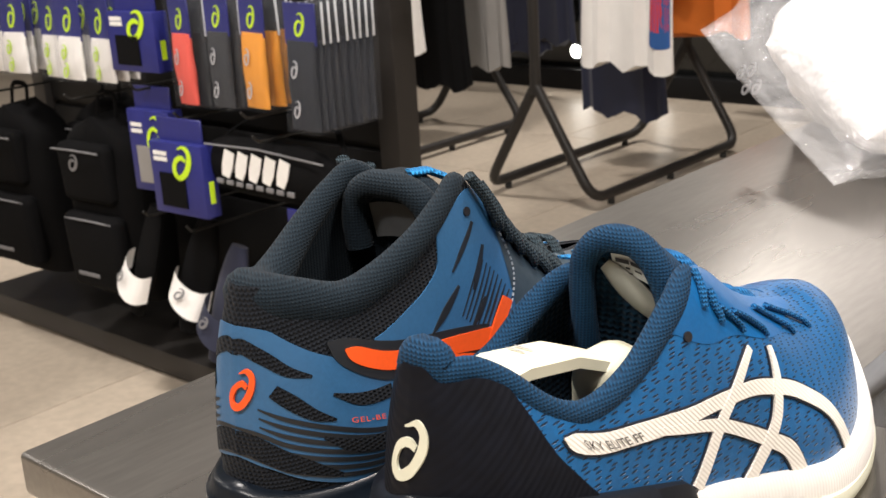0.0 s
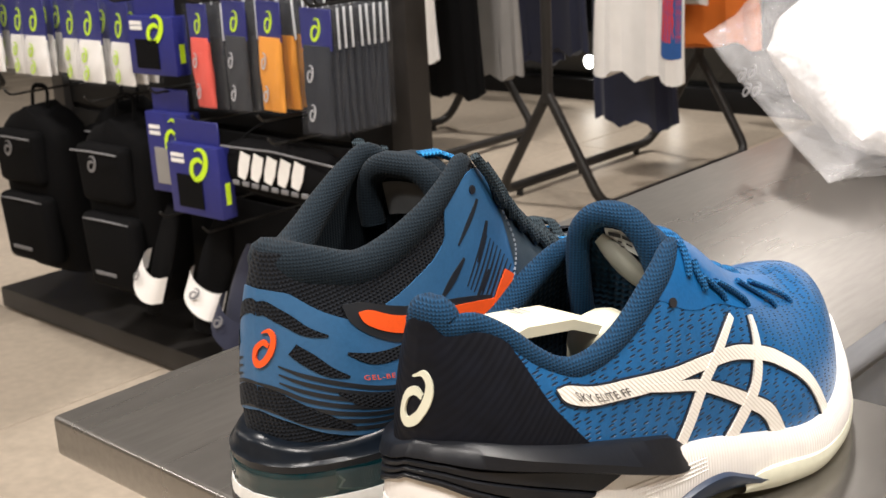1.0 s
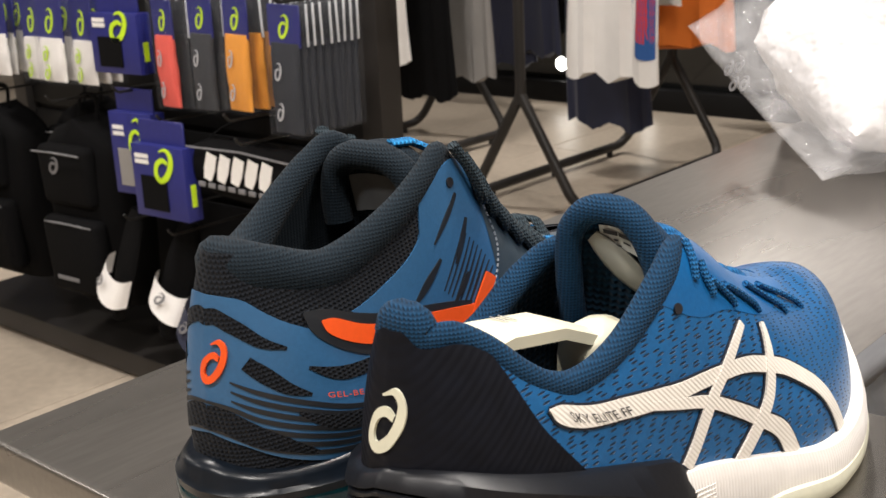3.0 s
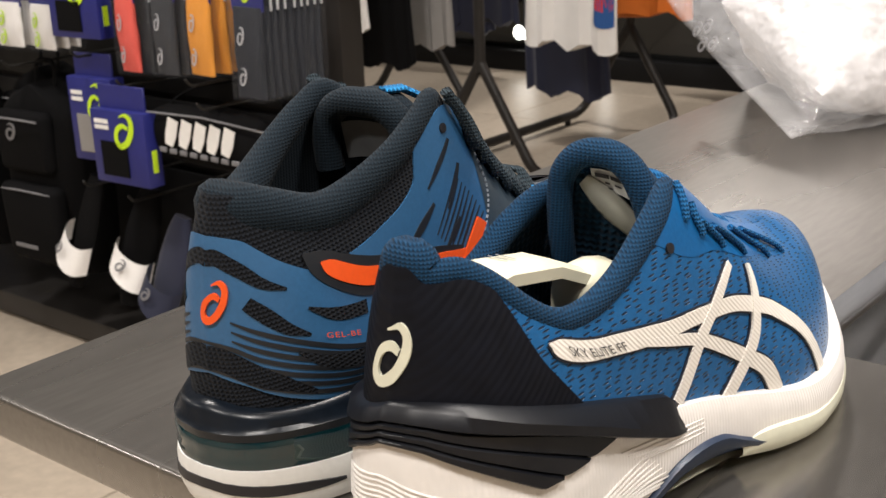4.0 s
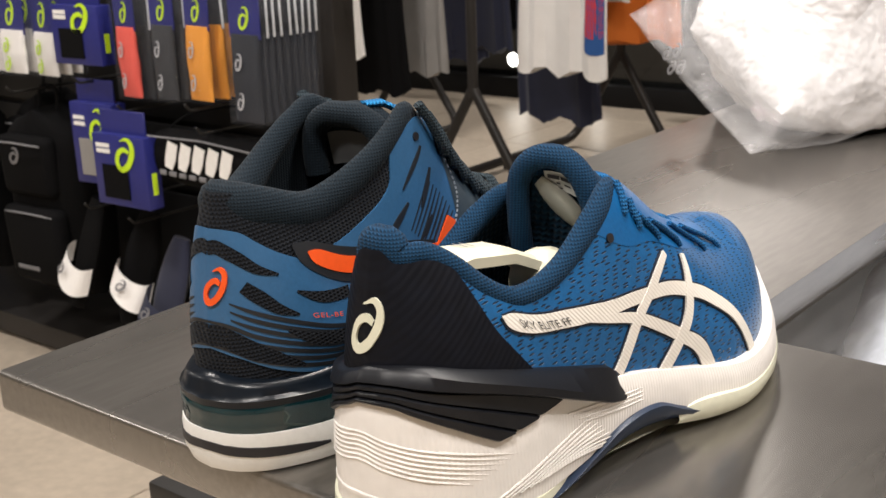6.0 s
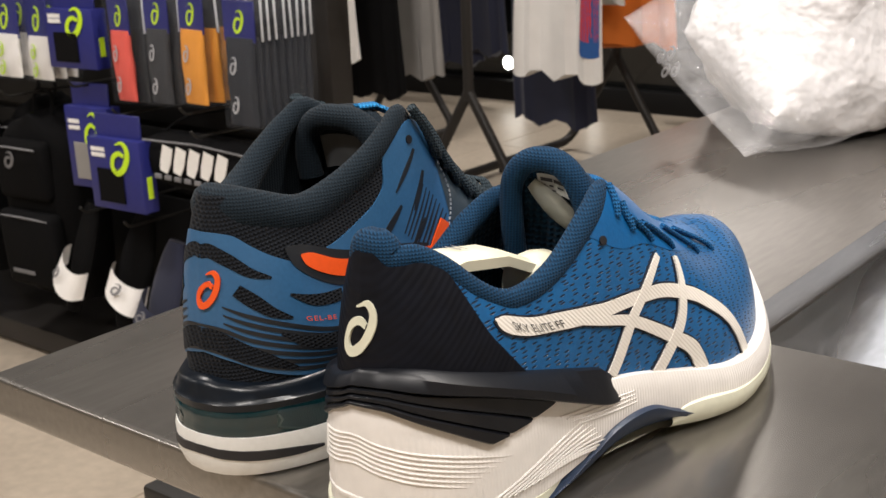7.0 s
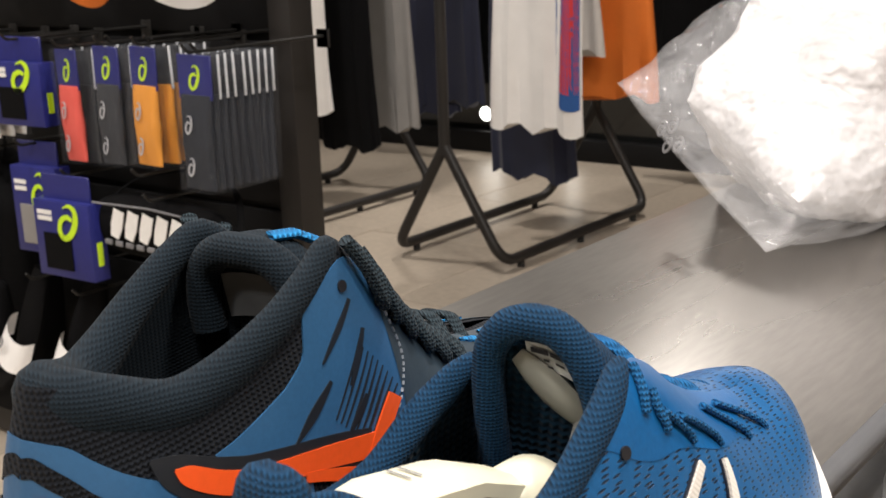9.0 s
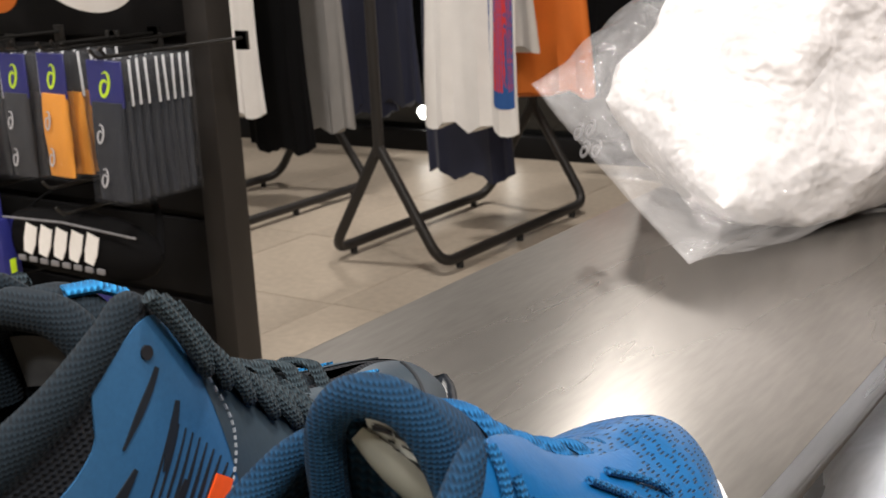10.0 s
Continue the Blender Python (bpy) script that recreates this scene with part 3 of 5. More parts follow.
def low_shoe():
    la = LOW
    root = holder("volleyball_shoe", pose(LOW_AT[0], LOW_AT[1], 0, 0, 0, LOW_AT[3]),
                  "blue knit low-top sports shoe with ivory stripes on the table", "shoe", "shoes on the table")
    upper = part("upper", shell(la, -1, 1, 0, 1, 0, 150, 22), LOW_BLUE, root, "royal blue coated knit with short slits")
    part("lining", shell(la, -0.52, 0.52, 0.05, 1, -5.5, 80, 14), LOW_LINING, root, "dark petrol lining")
    part("insole", shell_floor(la, 34, -7), RUBBER, root, "dark insole")
    rad = lambda b: smooth([(0, 5.6), (0.04, 5.4), (0.08, 4.4), (0.14, 4.0), (0.2, 4.0), (0.36, 4.3), (0.44, 4.6), (0.5, 3.0)], b)
    part("collar", rim_tube(la, -0.49, 0.49, rad, 0.7, 0.95, n=110), LOW_COLLAR, root, "padded petrol knit collar")
    # heel cloth, from heel round both sides, cut on a slant
    top = lambda a: smooth([(0, 0.93), (0.03, 0.93), (0.055, 0.93), (0.08, 0.935), (0.11, 0.94), (0.145, 0.94), (0.156, 0.92), (0.162, 0.84), (0.176, 0.65), (0.195, 0.53), (0.217, 0.39), (0.25, 0.16), (0.26, 0.08)], abs(a))
    part("heel_counter", shell(la, -0.258, 0.258, 0.0, top, 0.9, 90, 12, 0.8), COUNTER, root, "black ribbed heel cloth")
    # side stripes on the outer and the inner side, each over a dark edge
    for sgn in (1, -1):
        f = lambda pts: [(a * sgn, k) for a, k in pts]
        bands = (
            (f([(0.196, 0.745), (0.217, 0.735), (0.282, 0.715), (0.339, 0.635), (0.394, 0.54), (0.44, 0.485), (0.502, 0.452), (0.56, 0.43), (0.615, 0.33), (0.655, 0.03)]), [0.4, 6.2, 6.6, 6.6, 5.4, 5.4, 5.6, 5.8, 6, 6.2]),
            (f([(0.325, 0.635), (0.397, 0.44), (0.445, 0.31), (0.485, 0.22), (0.52, 0.15), (0.54, 0.02)]), [2.5, 4.2, 4.8, 5.4, 6.4, 7]),
            (f([(0.497, 0.63), (0.448, 0.5), (0.409, 0.38), (0.364, 0.13)]), [3, 4.4, 5, 5.4]),
            (f([(0.54, 0.64), (0.524, 0.48), (0.505, 0.3), (0.484, 0.19), (0.45, 0.04)]), [3, 4.4, 5, 5.4, 5.8]),
        )
        if sgn < 0:
            bands = bands[:1] + bands[2:]
        for pts, ws in bands:
            part("stripe_edge", stroke(la, pts, [w + 1.6 for w in ws], 0.7), STRIPE_EDGE, root)
        for i, (pts, ws) in enumerate(bands):
            part("stripe", stroke(la, pts, ws, 1.15 + 0.12 * i), STRIPE, root, "ivory ribbed stripe")
    # the words on the long stripe
    ta = [(0, 0.221), (1, 0.278), (2, 0.334)]
    tk = [(0, 0.695), (1, 0.668), (2, 0.602)]

    def on_stripe(x, y):
        t = x / 40.0 * 2
        a, k = smooth(ta, t), smooth(tk, t)
        return mm(la.at(a - y * 0.0004, k + y * 0.0175, 1.75))
    words("SKY ELITE FF", 5.4, DARK_INK, root, on_stripe, spread=1.02)
    part("heel_mark", mark_on(la, 0.0, 0.56, 17.5, 19.5, 1.7), CREAM, root, "cream oval sign on the heel")
    part("eyelet", tube([mm(la.at(0.414, 0.87, 0.9)), mm(la.at(0.414, 0.87, -2))], 0.0019, 12), DARK_INK, root)
    # eyestay film along the lacing
    low_k = lambda a: smooth([(0.40, 0.96), (0.423, 0.80), (0.483, 0.70), (0.545, 0.68), (0.60, 0.75), (0.65, 0.86), (0.72, 0.985)], abs(a))
    for a0, a1 in ((0.40, 0.72), (-0.72, -0.40)):
        part("eyestay", shell(la, a0, a1, low_k, 0.995, 0.22, 50, 10, 0.3), LOW_SKIN, root, "smooth blue eyestay")
    # tongue, its padded top and its label
    tongue = part("tongue", tongue_sheet([(122, 110, 17, 6), (129, 111, 17, 6), (139, 106, 16, 6), (156, 92, 15, 5), (186, 74, 12, 3), (214, 64, 10, 2), (244, 59, 7, 1)], 7.0), LOW_COLLAR, root, "padded petrol knit tongue")
    arch_way = ((131, -22, 58), (126, -20, 70), (122, -18.5, 84), (119.5, -17, 97), (118, -15, 107), (117.5, -9, 114.5), (118, -1, 117.5), (119, 8, 116.5), (120, 14.5, 111), (121.5, 19, 101), (123, 22, 86), (127, 24, 70))
    part("tongue_edge", tube(rounded([mm(p) for p in arch_way], 0.009, 4), 0.0050, 14, 1.1), LOW_COLLAR, tongue)
    part("tongue_back", sheet([[mm((121 + 1.5 * q, u, 115 - 5.5 * q - (abs(u) / 18) ** 2 * 5)) for u in range(-18, 22, 3)] for q in range(11)]), LOW_LINING, tongue)
    part("size_label", sheet([[mm((119.8 + 1.5 * q, u, 111.5 - 5.5 * q - (abs(u) / 18) ** 2 * 5)) for u in range(-4, 16, 4)] for q in (0.2, 0.9, 1.7)]), LABEL, tongue, "pale printed size label")
    part("size_print", merge(*[sheet([[mm((119.2 + 1.5 * q, u, 111.2 - 5.5 * q - (abs(u) / 18) ** 2 * 5)) for u in (u0, u1)] for q in (q0, q1)])
                               for u0, u1, q0, q1 in ((-2, 4, 0.4, 0.7), (4.6, 9, 0.4, 0.7), (-2, 0, 0.95, 1.1), (2, 4, 0.95, 1.1), (6, 9, 0.95, 1.1), (-2, 5, 1.3, 1.42))]), DARK_INK, tongue)
    part("vamp", tongue_sheet([(203, 71.6, 10, 1.5), (222, 66.4, 9, 1), (238, 64.8, 7, 0.8), (252, 61.8, 5, 0.8), (262, 57.0, 3, 0.8)], 1.4), LOW_BLUE, root)
    # laces: across the tongue, then down both sides of the vamp
    for i in range(6):
        s = 144 + 13.5 * i
        z = smooth([(140, 105), (160, 90), (190, 74), (214, 65)], s)
        w = 17 - 1.4 * i
        part("lace", lace([(s + 2, -w - 2, z - 4), (s + 3, -w * 0.5, z + 1), (s + 6, 0, z + 1.5), (s + 4, w * 0.5, z + 1), (s + 1, w + 2, z - 4)], 0.0024), LOW_LACE, root)
    strands = (
        ((0.486, 0.988), (0.477, 0.948), (0.459, 0.884)),
        ((0.483, 0.900), (0.474, 0.844), (0.474, 0.788)),
        ((0.480, 0.828), (0.492, 0.772), (0.504, 0.716)),
        ((0.501, 0.788), (0.531, 0.756), (0.558, 0.716)),
        ((0.600, 0.890), (0.628, 0.860), (0.650, 0.810)),
        ((0.642, 0.940), (0.675, 0.905), (0.702, 0.840)),
    )
    for sgn in (1, -1):
        for way in strands if sgn > 0 else strands[3:]:
            fine = [(smooth([(i, p[0]) for i, p in enumerate(way)], t), smooth([(i, p[1]) for i, p in enumerate(way)], t)) for t in span(0, 2, 8)]
            part("lace_loop", lace([(p[0], p[1] + sgn * 1.0, p[2] + (1.2 if i < 8 else -0.5)) for i, p in enumerate(la.at(sgn * a, min(0.985, k)) for a, k in fine)], 0.0015, 0.75), LOW_LACE, root)
    # sole
    top_z = lambda a: smooth([(0, 51), (0.05, 50.5), (0.1, 43.5), (0.15, 35.5), (0.2, 40), (0.25, 42), (0.3, 40), (0.4, 35), (0.5, 28), (0.6, 22), (0.8, 23), (1, 28)], abs(a))
    def mid(a):
        b = abs(a)
        t, lo = top_z(a), smooth([(0, 5), (0.2, 4), (0.3, 9), (0.38, 15), (0.46, 10), (0.6, 6), (0.8, 7), (1, 12)], b)
        o = smooth([(0, 4.6), (0.15, 4.2), (0.3, 3.5), (0.45, 3), (0.65, 5.5), (0.85, 5), (1, 5)], b)
        return [(o - 4, t), (o - 1, t - 0.6), (o, t - 3), (o + 0.8, (t * 2 + lo) / 3), (o + 1.4, (t + 2 * lo) / 3), (o + 1.2, lo + 1.5), (o - 0.5, lo)]
    part("midsole", band(la, -1, 1, mid, 140), MIDSOLE, root, "white foam midsole")
    def ridge(zc):
        def prof(a):
            b = abs(a)
            t = zc + smooth([(0, 0), (0.15, -3), (0.3, -1), (0.4, 6)], b)
            q = smooth([(0, 3.2), (0.12, 2.2), (0.18, 0.4), (0.22, -2.5), (0.26, -6)], b)
            return [(1.6 + q, t + 2.6), (3.3 + q, t + 0.8), (3.3 + q, t - 0.4), (1.6 + q, t - 2.0)]
        return prof
    part("foam_ridge", band(la, -0.26, 0.26, ridge(14), 50), MIDSOLE, root)

    def skin(a, z, lift):
        """A point on the midsole's side at height z."""
        pr = mid(a)
        o = smooth([(h, d) for d, h in pr[::-1]], z) + lift
        e = 0.004
        (s0, u0, _), (sa, ua, _), (sb, ub, _) = la.base(a), la.base(a - e), la.base(a + e)
        ds, du = (0, 1) if abs(a) < e else (sb - sa, ub - ua)
        ln = math.hypot(ds, du) or 1
        return mm((s0 - du / ln * o, u0 + ds / ln * o, z))

    def fin(a0, z0, a1, z1, dip, r):
        n = 22
        way = [skin(a0 + (a1 - a0) * i / n, z0 + (z1 - z0) * i / n - dip * math.sin(math.pi * i / n), 0.05) for i in range(n + 1)]
        return tube(way, r, 6, radii=[r * (0.25 + 0.75 * math.sin(math.pi * min(1, 0.12 + 0.88 * i / n))) for i in range(n + 1)])
    def heel_fin(z0, end, z1):
        n = 60
        rows = [(-end + 2 * end * i / n) for i in range(n + 1)]
        way = [skin(a, z0 + (z1 - z0) * (abs(a) / end) ** 1.15, 0.0) for a in rows]
        return tube(way, 0.0005, 6, radii=[0.0005 * (0.2 + 0.8 * min(1, 3 * (1 - abs(a) / end))) for a in rows])
    for j in range(7):
        part("foam_fin", heel_fin(39 - 1.8 * j, 0.175 - 0.009 * j, 26.5 - 1.2 * j), MIDSOLE, root)
    for sgn in (1, -1):
        for j in range(9):
            part("foam_fin", fin(sgn * (0.135 + 0.013 * j), 9.5 + 0.5 * j, sgn * (0.30 + 0.006 * j), 27.5 - 2.1 * j, -1.6, 0.0006), MIDSOLE, root)
        for j in range(4):
            part("foam_fin", fin(sgn * (0.255 + 0.01 * j), 33 - 2.2 * j, sgn * 0.40, 28.5 - 1.6 * j, 0.4, 0.0005), MIDSOLE, root)
    def out(a):
        b = abs(a)
        t = smooth([(0, 6), (0.2, 5.5), (0.3, 9)], b)
        q = smooth([(0, 3), (0.15, 2.4), (0.25, 0), (0.3, -5)], b)
        return [(1 + q, t + 1), (4 + q, t), (4.2 + q, 2), (1 + q, 0)]
    part("heel_outsole", band(la, -0.3, 0.3, out, 50), CREAM, root, "cream rubber heel outsole")
    def toe(a):
        b = abs(a)
        t = smooth([(0.46, 9), (0.5, 13), (0.6, 11), (0.75, 11), (0.9, 15), (1, 20)], b)
        z = smooth([(0.46, 3), (0.6, 0), (0.8, 0.5), (1, 6)], b)
        o = smooth([(0.46, 4.5), (0.52, 7.2), (0.65, 7.8), (0.85, 7), (1, 6.5)], b)
        return [(o - 3, t + 0.8), (o - 0.6, t), (o, t - 2.5), (o - 0.2, (t + z) / 2), (o - 2, z + 2), (o - 6, z)]
    part("toe_outsole", band(la, 0.47, 1, toe, 70), CREAM, root, "cream rubber forefoot outsole")
    part("toe_outsole", band(la, -1, -0.47, toe, 70), CREAM, root, "cream rubber forefoot outsole")
    def arch(a):
        b = abs(a)
        t = smooth([(0.22, 2.5), (0.26, 6), (0.31, 12), (0.36, 18), (0.43, 19), (0.47, 14), (0.52, 8)], b)
        z = smooth([(0.22, 1), (0.3, 3), (0.38, 9), (0.46, 8), (0.52, 3)], b)
        return [(3.4, t + 0.5), (6.6, t - 0.8), (6.0, (t + z) / 2), (2, z)]
    for sgn in (1, -1):
        part("shank", band(la, *sorted((sgn * 0.22, sgn * 0.52)), arch, 40), SHANK, root, "slate blue plastic shank")
    part("sole_bottom", shell_floor(la, 4, 0), CREAM, root)
    # plastic heel cage: a faceted panel above three steps that end on a slant
    mid_z = lambda b: smooth([(0, 57), (0.05, 58), (0.1, 55.5), (0.15, 52), (0.2, 46.5), (0.25, 40), (0.3, 33.5), (0.34, 28.5), (0.386, 25)], b)
    dip = lambda a: smooth([(0, 0), (0.03, 4), (0.06, 7), (0.12, 8), (0.25, 4), (0.386, 0)], -a) if a < 0 else 0.0

    def panel(a):
        b = abs(a)
        t = smooth([(0, 63), (0.05, 64.5), (0.08, 64.2), (0.12, 61.5), (0.18, 57), (0.25, 51), (0.3, 46.6), (0.34, 43), (0.345, 42.4), (0.386, 29)], b) - dip(a)
        z = mid_z(b) - dip(a)
        o = smooth([(0, 1), (0.37, 0.9), (0.386, 0.3)], b)
        oc = smooth([(0, 2.8), (0.06, 3.2), (0.14, 4.4), (0.386, 4.6)], b)
        crease = smooth([(0, 0.8), (0.1, 0.7), (0.2, 0.48), (0.3, 0.28), (0.386, 0.2)], b)
        return [(-1.5, t + 0.3), (1.3 * o, t - 0.4), (oc * o, z + (t - z) * crease), (4.7 * o, z + 1.0), (3.8 * o, z + 0.2), (1, z)]
    heel_cage = part("heel_cage", band(la, -0.386, 0.386, panel, 120), CAGE, root, "satin black moulded heel cage")
    low_z = lambda b: smooth([(0, 50.5), (0.05, 50), (0.1, 42.5), (0.15, 33.5), (0.2, 25), (0.25, 16)], b)
    def step(f0, f1, end, o):
        def prof(a):
            b = abs(a)
            m, n = mid_z(b) - dip(a), low_z(b) - dip(a)
            slant = 33.5 + (b - 0.15) * 62 - dip(a)
            hi = max(m + (n - m) * f0, slant)
            lo = min(hi, max(m + (n - m) * f1, slant))
            q = min(1.0, max(0.0, (end - b) / 0.008))
            o1 = 2.5 + (o - 2.5) * q
            d = min(0.7, (hi - lo) / 3)
            return [(1, hi + 0.4), (o1 - 0.9, hi - 0.2), (o1, hi - d), (o1 + 0.2, lo + d), (o1 - 0.7, lo), (0, lo)]
        return prof
    for f0, f1, e, o in ((0.0, 0.36, 0.252, 4.9), (0.36, 0.70, 0.212, 5.5), (0.70, 1.0, 0.178, 6.1)):
        part("cage_step", band(la, -e, e, step(f0, f1, e, o), 80), CAGE, heel_cage)
    return root


def shell_floor(last, z, inset):
    """A filled floor inside the outline at height z."""
    bm = bmesh.new()
    ring = []
    for a in span(-1, 1, 80)[:-1]:
        s, u, _ = last.base(a)
        ring.append(bm.verts.new(mm((s + (inset if s < 150 else -inset) * -0.6, u * (1 + inset / 50), z))))
    bm.faces.new(ring)
    return bm


def shoe_keeper():
    """The plastic keeper in the low shoe."""
    root = holder("shoe_keeper", pose(LOW_AT[0], LOW_AT[1], 0, 0, 0, LOW_AT[3]), "milky plastic shoe keeper lying inside the blue low shoe", "shoe tree")
    strip = [(24, 0, 84), (32, 2, 90), (52, 3, 92), (76, 4, 88), (96, 4, 79), (112, 3, 66)]
    rows = []
    for i, (s, u, z) in enumerate(strip):
        w = (8, 10.5, 11, 11, 10, 9)[i]
        rows.append([mm((s, u - w, z - 3)), mm((s, u - w, z + 1)), mm((s, u - w * 0.5, z + 3)), mm((s, u + w * 0.5, z + 3)), mm((s, u + w, z + 1)), mm((s, u + w, z - 3))])
    bm = sheet(rows, True, True)
    part("heel_strip", bm, IVORY, root, "milky curved strip")
    part("strip_print", merge(*[sheet([[mm((s0, u, smooth([(52, 95.6), (76, 91.7)], s0))) for u in (-2, 6)], [mm((s0 + 1, u, smooth([(52, 95.6), (76, 91.7)], s0 + 1))) for u in (-2, 6)]]) for s0 in (58, 62)]), GREY_INK, root)
    part("block", box(-0.004, 0.020, 0.088, 0.116, 0.040, 0.083, 0.011, 4), IVORY, root)
    part("prong", tube([mm((112, 4, 66)), mm((122, 10, 76)), mm((127, 11, 88))], 0.003, 8, 0.6), SMOKE, root)
    leaf = [mm((120.5 + 0.9 * i, -7 + 2.6 * i, 105.5 - 2.5 * i)) for i in range(9)]
    part("toe_pad", tube(leaf, 0.005, 12, 0.42, up=(0, 1, 0.3), radii=[0.0012 + 0.0052 * math.sin(math.pi * (0.1 + 0.8 * i / 8)) ** 0.8 for i in range(9)]), SMOKE, root, "grey translucent end pad")


def high_shoe():
    la = HIGH
    root = holder("basketball_shoe", pose(HIGH_AT[0], HIGH_AT[1], 0, 0, 0, HIGH_AT[3]),
                  "dark mid-top sports shoe with blue film and orange stripes", "shoe", "shoes on the table")
    part("upper", shell(la, -1, 1, 0, 1, 0, 150, 24), HIGH_MESH, root, "black navy mesh upper")
    part("lining", shell(la, -0.5, 0.5, 0.05, 1, -6.5, 80, 14), HIGH_COLLAR, root, "dark padded lining")
    part("insole", shell_floor(la, 40, -7), RUBBER, root, "dark insole")
    rad = lambda b: smooth([(0, 8.5), (0.12, 8.5), (0.2, 7.2), (0.3, 5.2), (0.4, 4.2), (0.46, 4.0), (0.52, 3)], b)
    part("collar", rim_tube(la, -0.49, 0.49, rad, 0.9, 0.93, flat=1.25, inset=1.0), HIGH_COLLAR, root, "thick padded dark mesh collar")
    # steel blue film on heel and side
    ftop = lambda a: smooth([(0, 0.815), (0.045, 0.81), (0.075, 0.795), (0.095, 0.755), (0.122, 0.70), (0.151, 0.66), (0.2, 0.60), (0.26, 0.55), (0.3, 0.5)], abs(a))
    fbot = lambda a: smooth([(0, 0.17), (0.05, 0.13), (0.1, 0.05), (0.14, 0.01), (0.3, 0.01)], abs(a))
    part("heel_film", shell(la, -0.3, 0.3, fbot, ftop, 0.5, 80, 14, 0.6), HIGH_BLUE, root, "steel blue heel film")
    for sgn in (1, -1):
        ptop = lambda b: smooth([(0.205, 0.715), (0.262, 0.75), (0.308, 0.785), (0.325, 0.83), (0.335, 0.93), (0.358, 0.955), (0.40, 0.955), (0.45, 0.93)], b)
        pbot = lambda b: smooth([(0.205, 0.69), (0.25, 0.60), (0.32, 0.47), (0.4, 0.34), (0.45, 0.32)], b)
        part("side_film", shell(la, *((0.206, 0.443) if sgn > 0 else (-0.443, -0.206)), lambda a: pbot(abs(a)), lambda a: ptop(abs(a)), 0.6, 40, 12, 0.6), HIGH_BLUE, root, "steel blue side film")
        part("eyestay", shell(la, *((0.44, 0.6) if sgn > 0 else (-0.6, -0.44)), 0.28, 0.97, 0.8, 30, 10, 0.6), HIGH_GREY, root, "slate eyestay")
        f = lambda pts: [(a * sgn, k) for a, k in pts]
        for pts, ws in (
                (f([(0.0, 0.715), (0.023, 0.72), (0.06, 0.67), (0.088, 0.61), (0.115, 0.58)]), [5.5, 5.5, 5, 3.6, 1]),
                (f([(0.064, 0.52), (0.085, 0.46), (0.108, 0.39), (0.131, 0.35)]), [5, 5.6, 4, 1]),
                (f([(0.134, 0.48), (0.167, 0.435), (0.209, 0.43)]), [1, 4.6, 5]),
                (f([(0.114, 0.27), (0.149, 0.2), (0.197, 0.18)]), [1, 5, 5.6]),
                (f([(0.0, 0.245), (0.029, 0.24), (0.076, 0.16), (0.13, 0.06)]), [9, 8.5, 7, 1.5])):
            part("mesh_window", stroke(la, pts, ws, 0.85), HIGH_MESH, root)
        for i in range(7):
            j = i * 0.044
            way = [(0.0, 0.452 - j), (0.038, 0.436 - j), (0.074, 0.382 - j), (0.122, 0.315 - j * 0.95), (0.184, 0.245 - j * 0.8), (0.25, 0.21 - j * 0.6)]
            part("film_line", stroke(la, f([(0.04, 0.43 - j)] + way[2:] if i < 3 else way), [0.5, 1.5, 1.7, 1.7, 1.4] if i < 3 else [0.9, 1.5, 1.6, 1.7, 1.6, 1.4], 0.8, 6), HIGH_EDGE, root)
        for pts, w in ((f([(0.398, 0.84), (0.341, 0.735)]), 2.4), (f([(0.404, 0.73), (0.369, 0.595)]), 2.6), (f([(0.346, 0.66), (0.287, 0.555)]), 3.6), (f([(0.388, 0.53), (0.353, 0.435)]), 2.6)):
            (a0, k0), (a1, k1) = pts
            part("slit", stroke(la, [pts[0], ((a0 + a1) / 2, (k0 + k1) / 2), pts[1]], [1.4, w, 0.7], 0.95, 6), HIGH_EDGE, root)
        for i in range(10):
            a0, k0 = 0.392 + 0.0052 * i, 0.70 - 0.024 * i
            a1, k1 = a0 - 0.05, k0 - 0.175
            part("film_line", stroke(la, f([(a0, k0), ((a0 + a1) / 2, (k0 + k1) / 2), (a1, k1)]), [0.4, 0.7 + 0.1 * i, 0.5], 0.85, 6), HIGH_EDGE, root)
        # orange sign, each band over a wide black edge
        bands = (
            (f([(0.164, 0.70), (0.176, 0.668), (0.206, 0.60), (0.235, 0.55), (0.31, 0.445), (0.38, 0.36), (0.453, 0.32), (0.512, 0.23), (0.557, 0.07), (0.575, 0.0)]), [0.6, 5.8, 6.8, 6.8, 7, 8, 8, 8, 8, 8]),
            (f([(0.290, 0.42), (0.37, 0.27), (0.43, 0.15), (0.47, 0.02)]), [3, 5, 7, 8]),
            (f([(0.425, 0.475), (0.388, 0.33), (0.355, 0.1)]), [6.5, 7, 7.5]),
            (f([(0.468, 0.48), (0.446, 0.21), (0.43, 0.02)]), [6, 6.5, 7.5]))
        part("stripe_edge", stroke(la, f([(0.146, 0.74), (0.165, 0.69)]) + bands[0][0][2:6], [1, 10, 14, 14, 13, 11], 0.95), HIGH_EDGE, root)
        for i, (pts, ws) in enumerate(bands):
            part("stripe", stroke(la, pts, ws, 1.35 + 0.1 * i), HIGH_ORANGE, root, "orange film stripe")
        part("eyelet", tube([mm(la.at(sgn * 0.395, 0.89, 1.2)), mm(la.at(sgn * 0.395, 0.89, -2))], 0.0019, 12), DARK_INK, root)
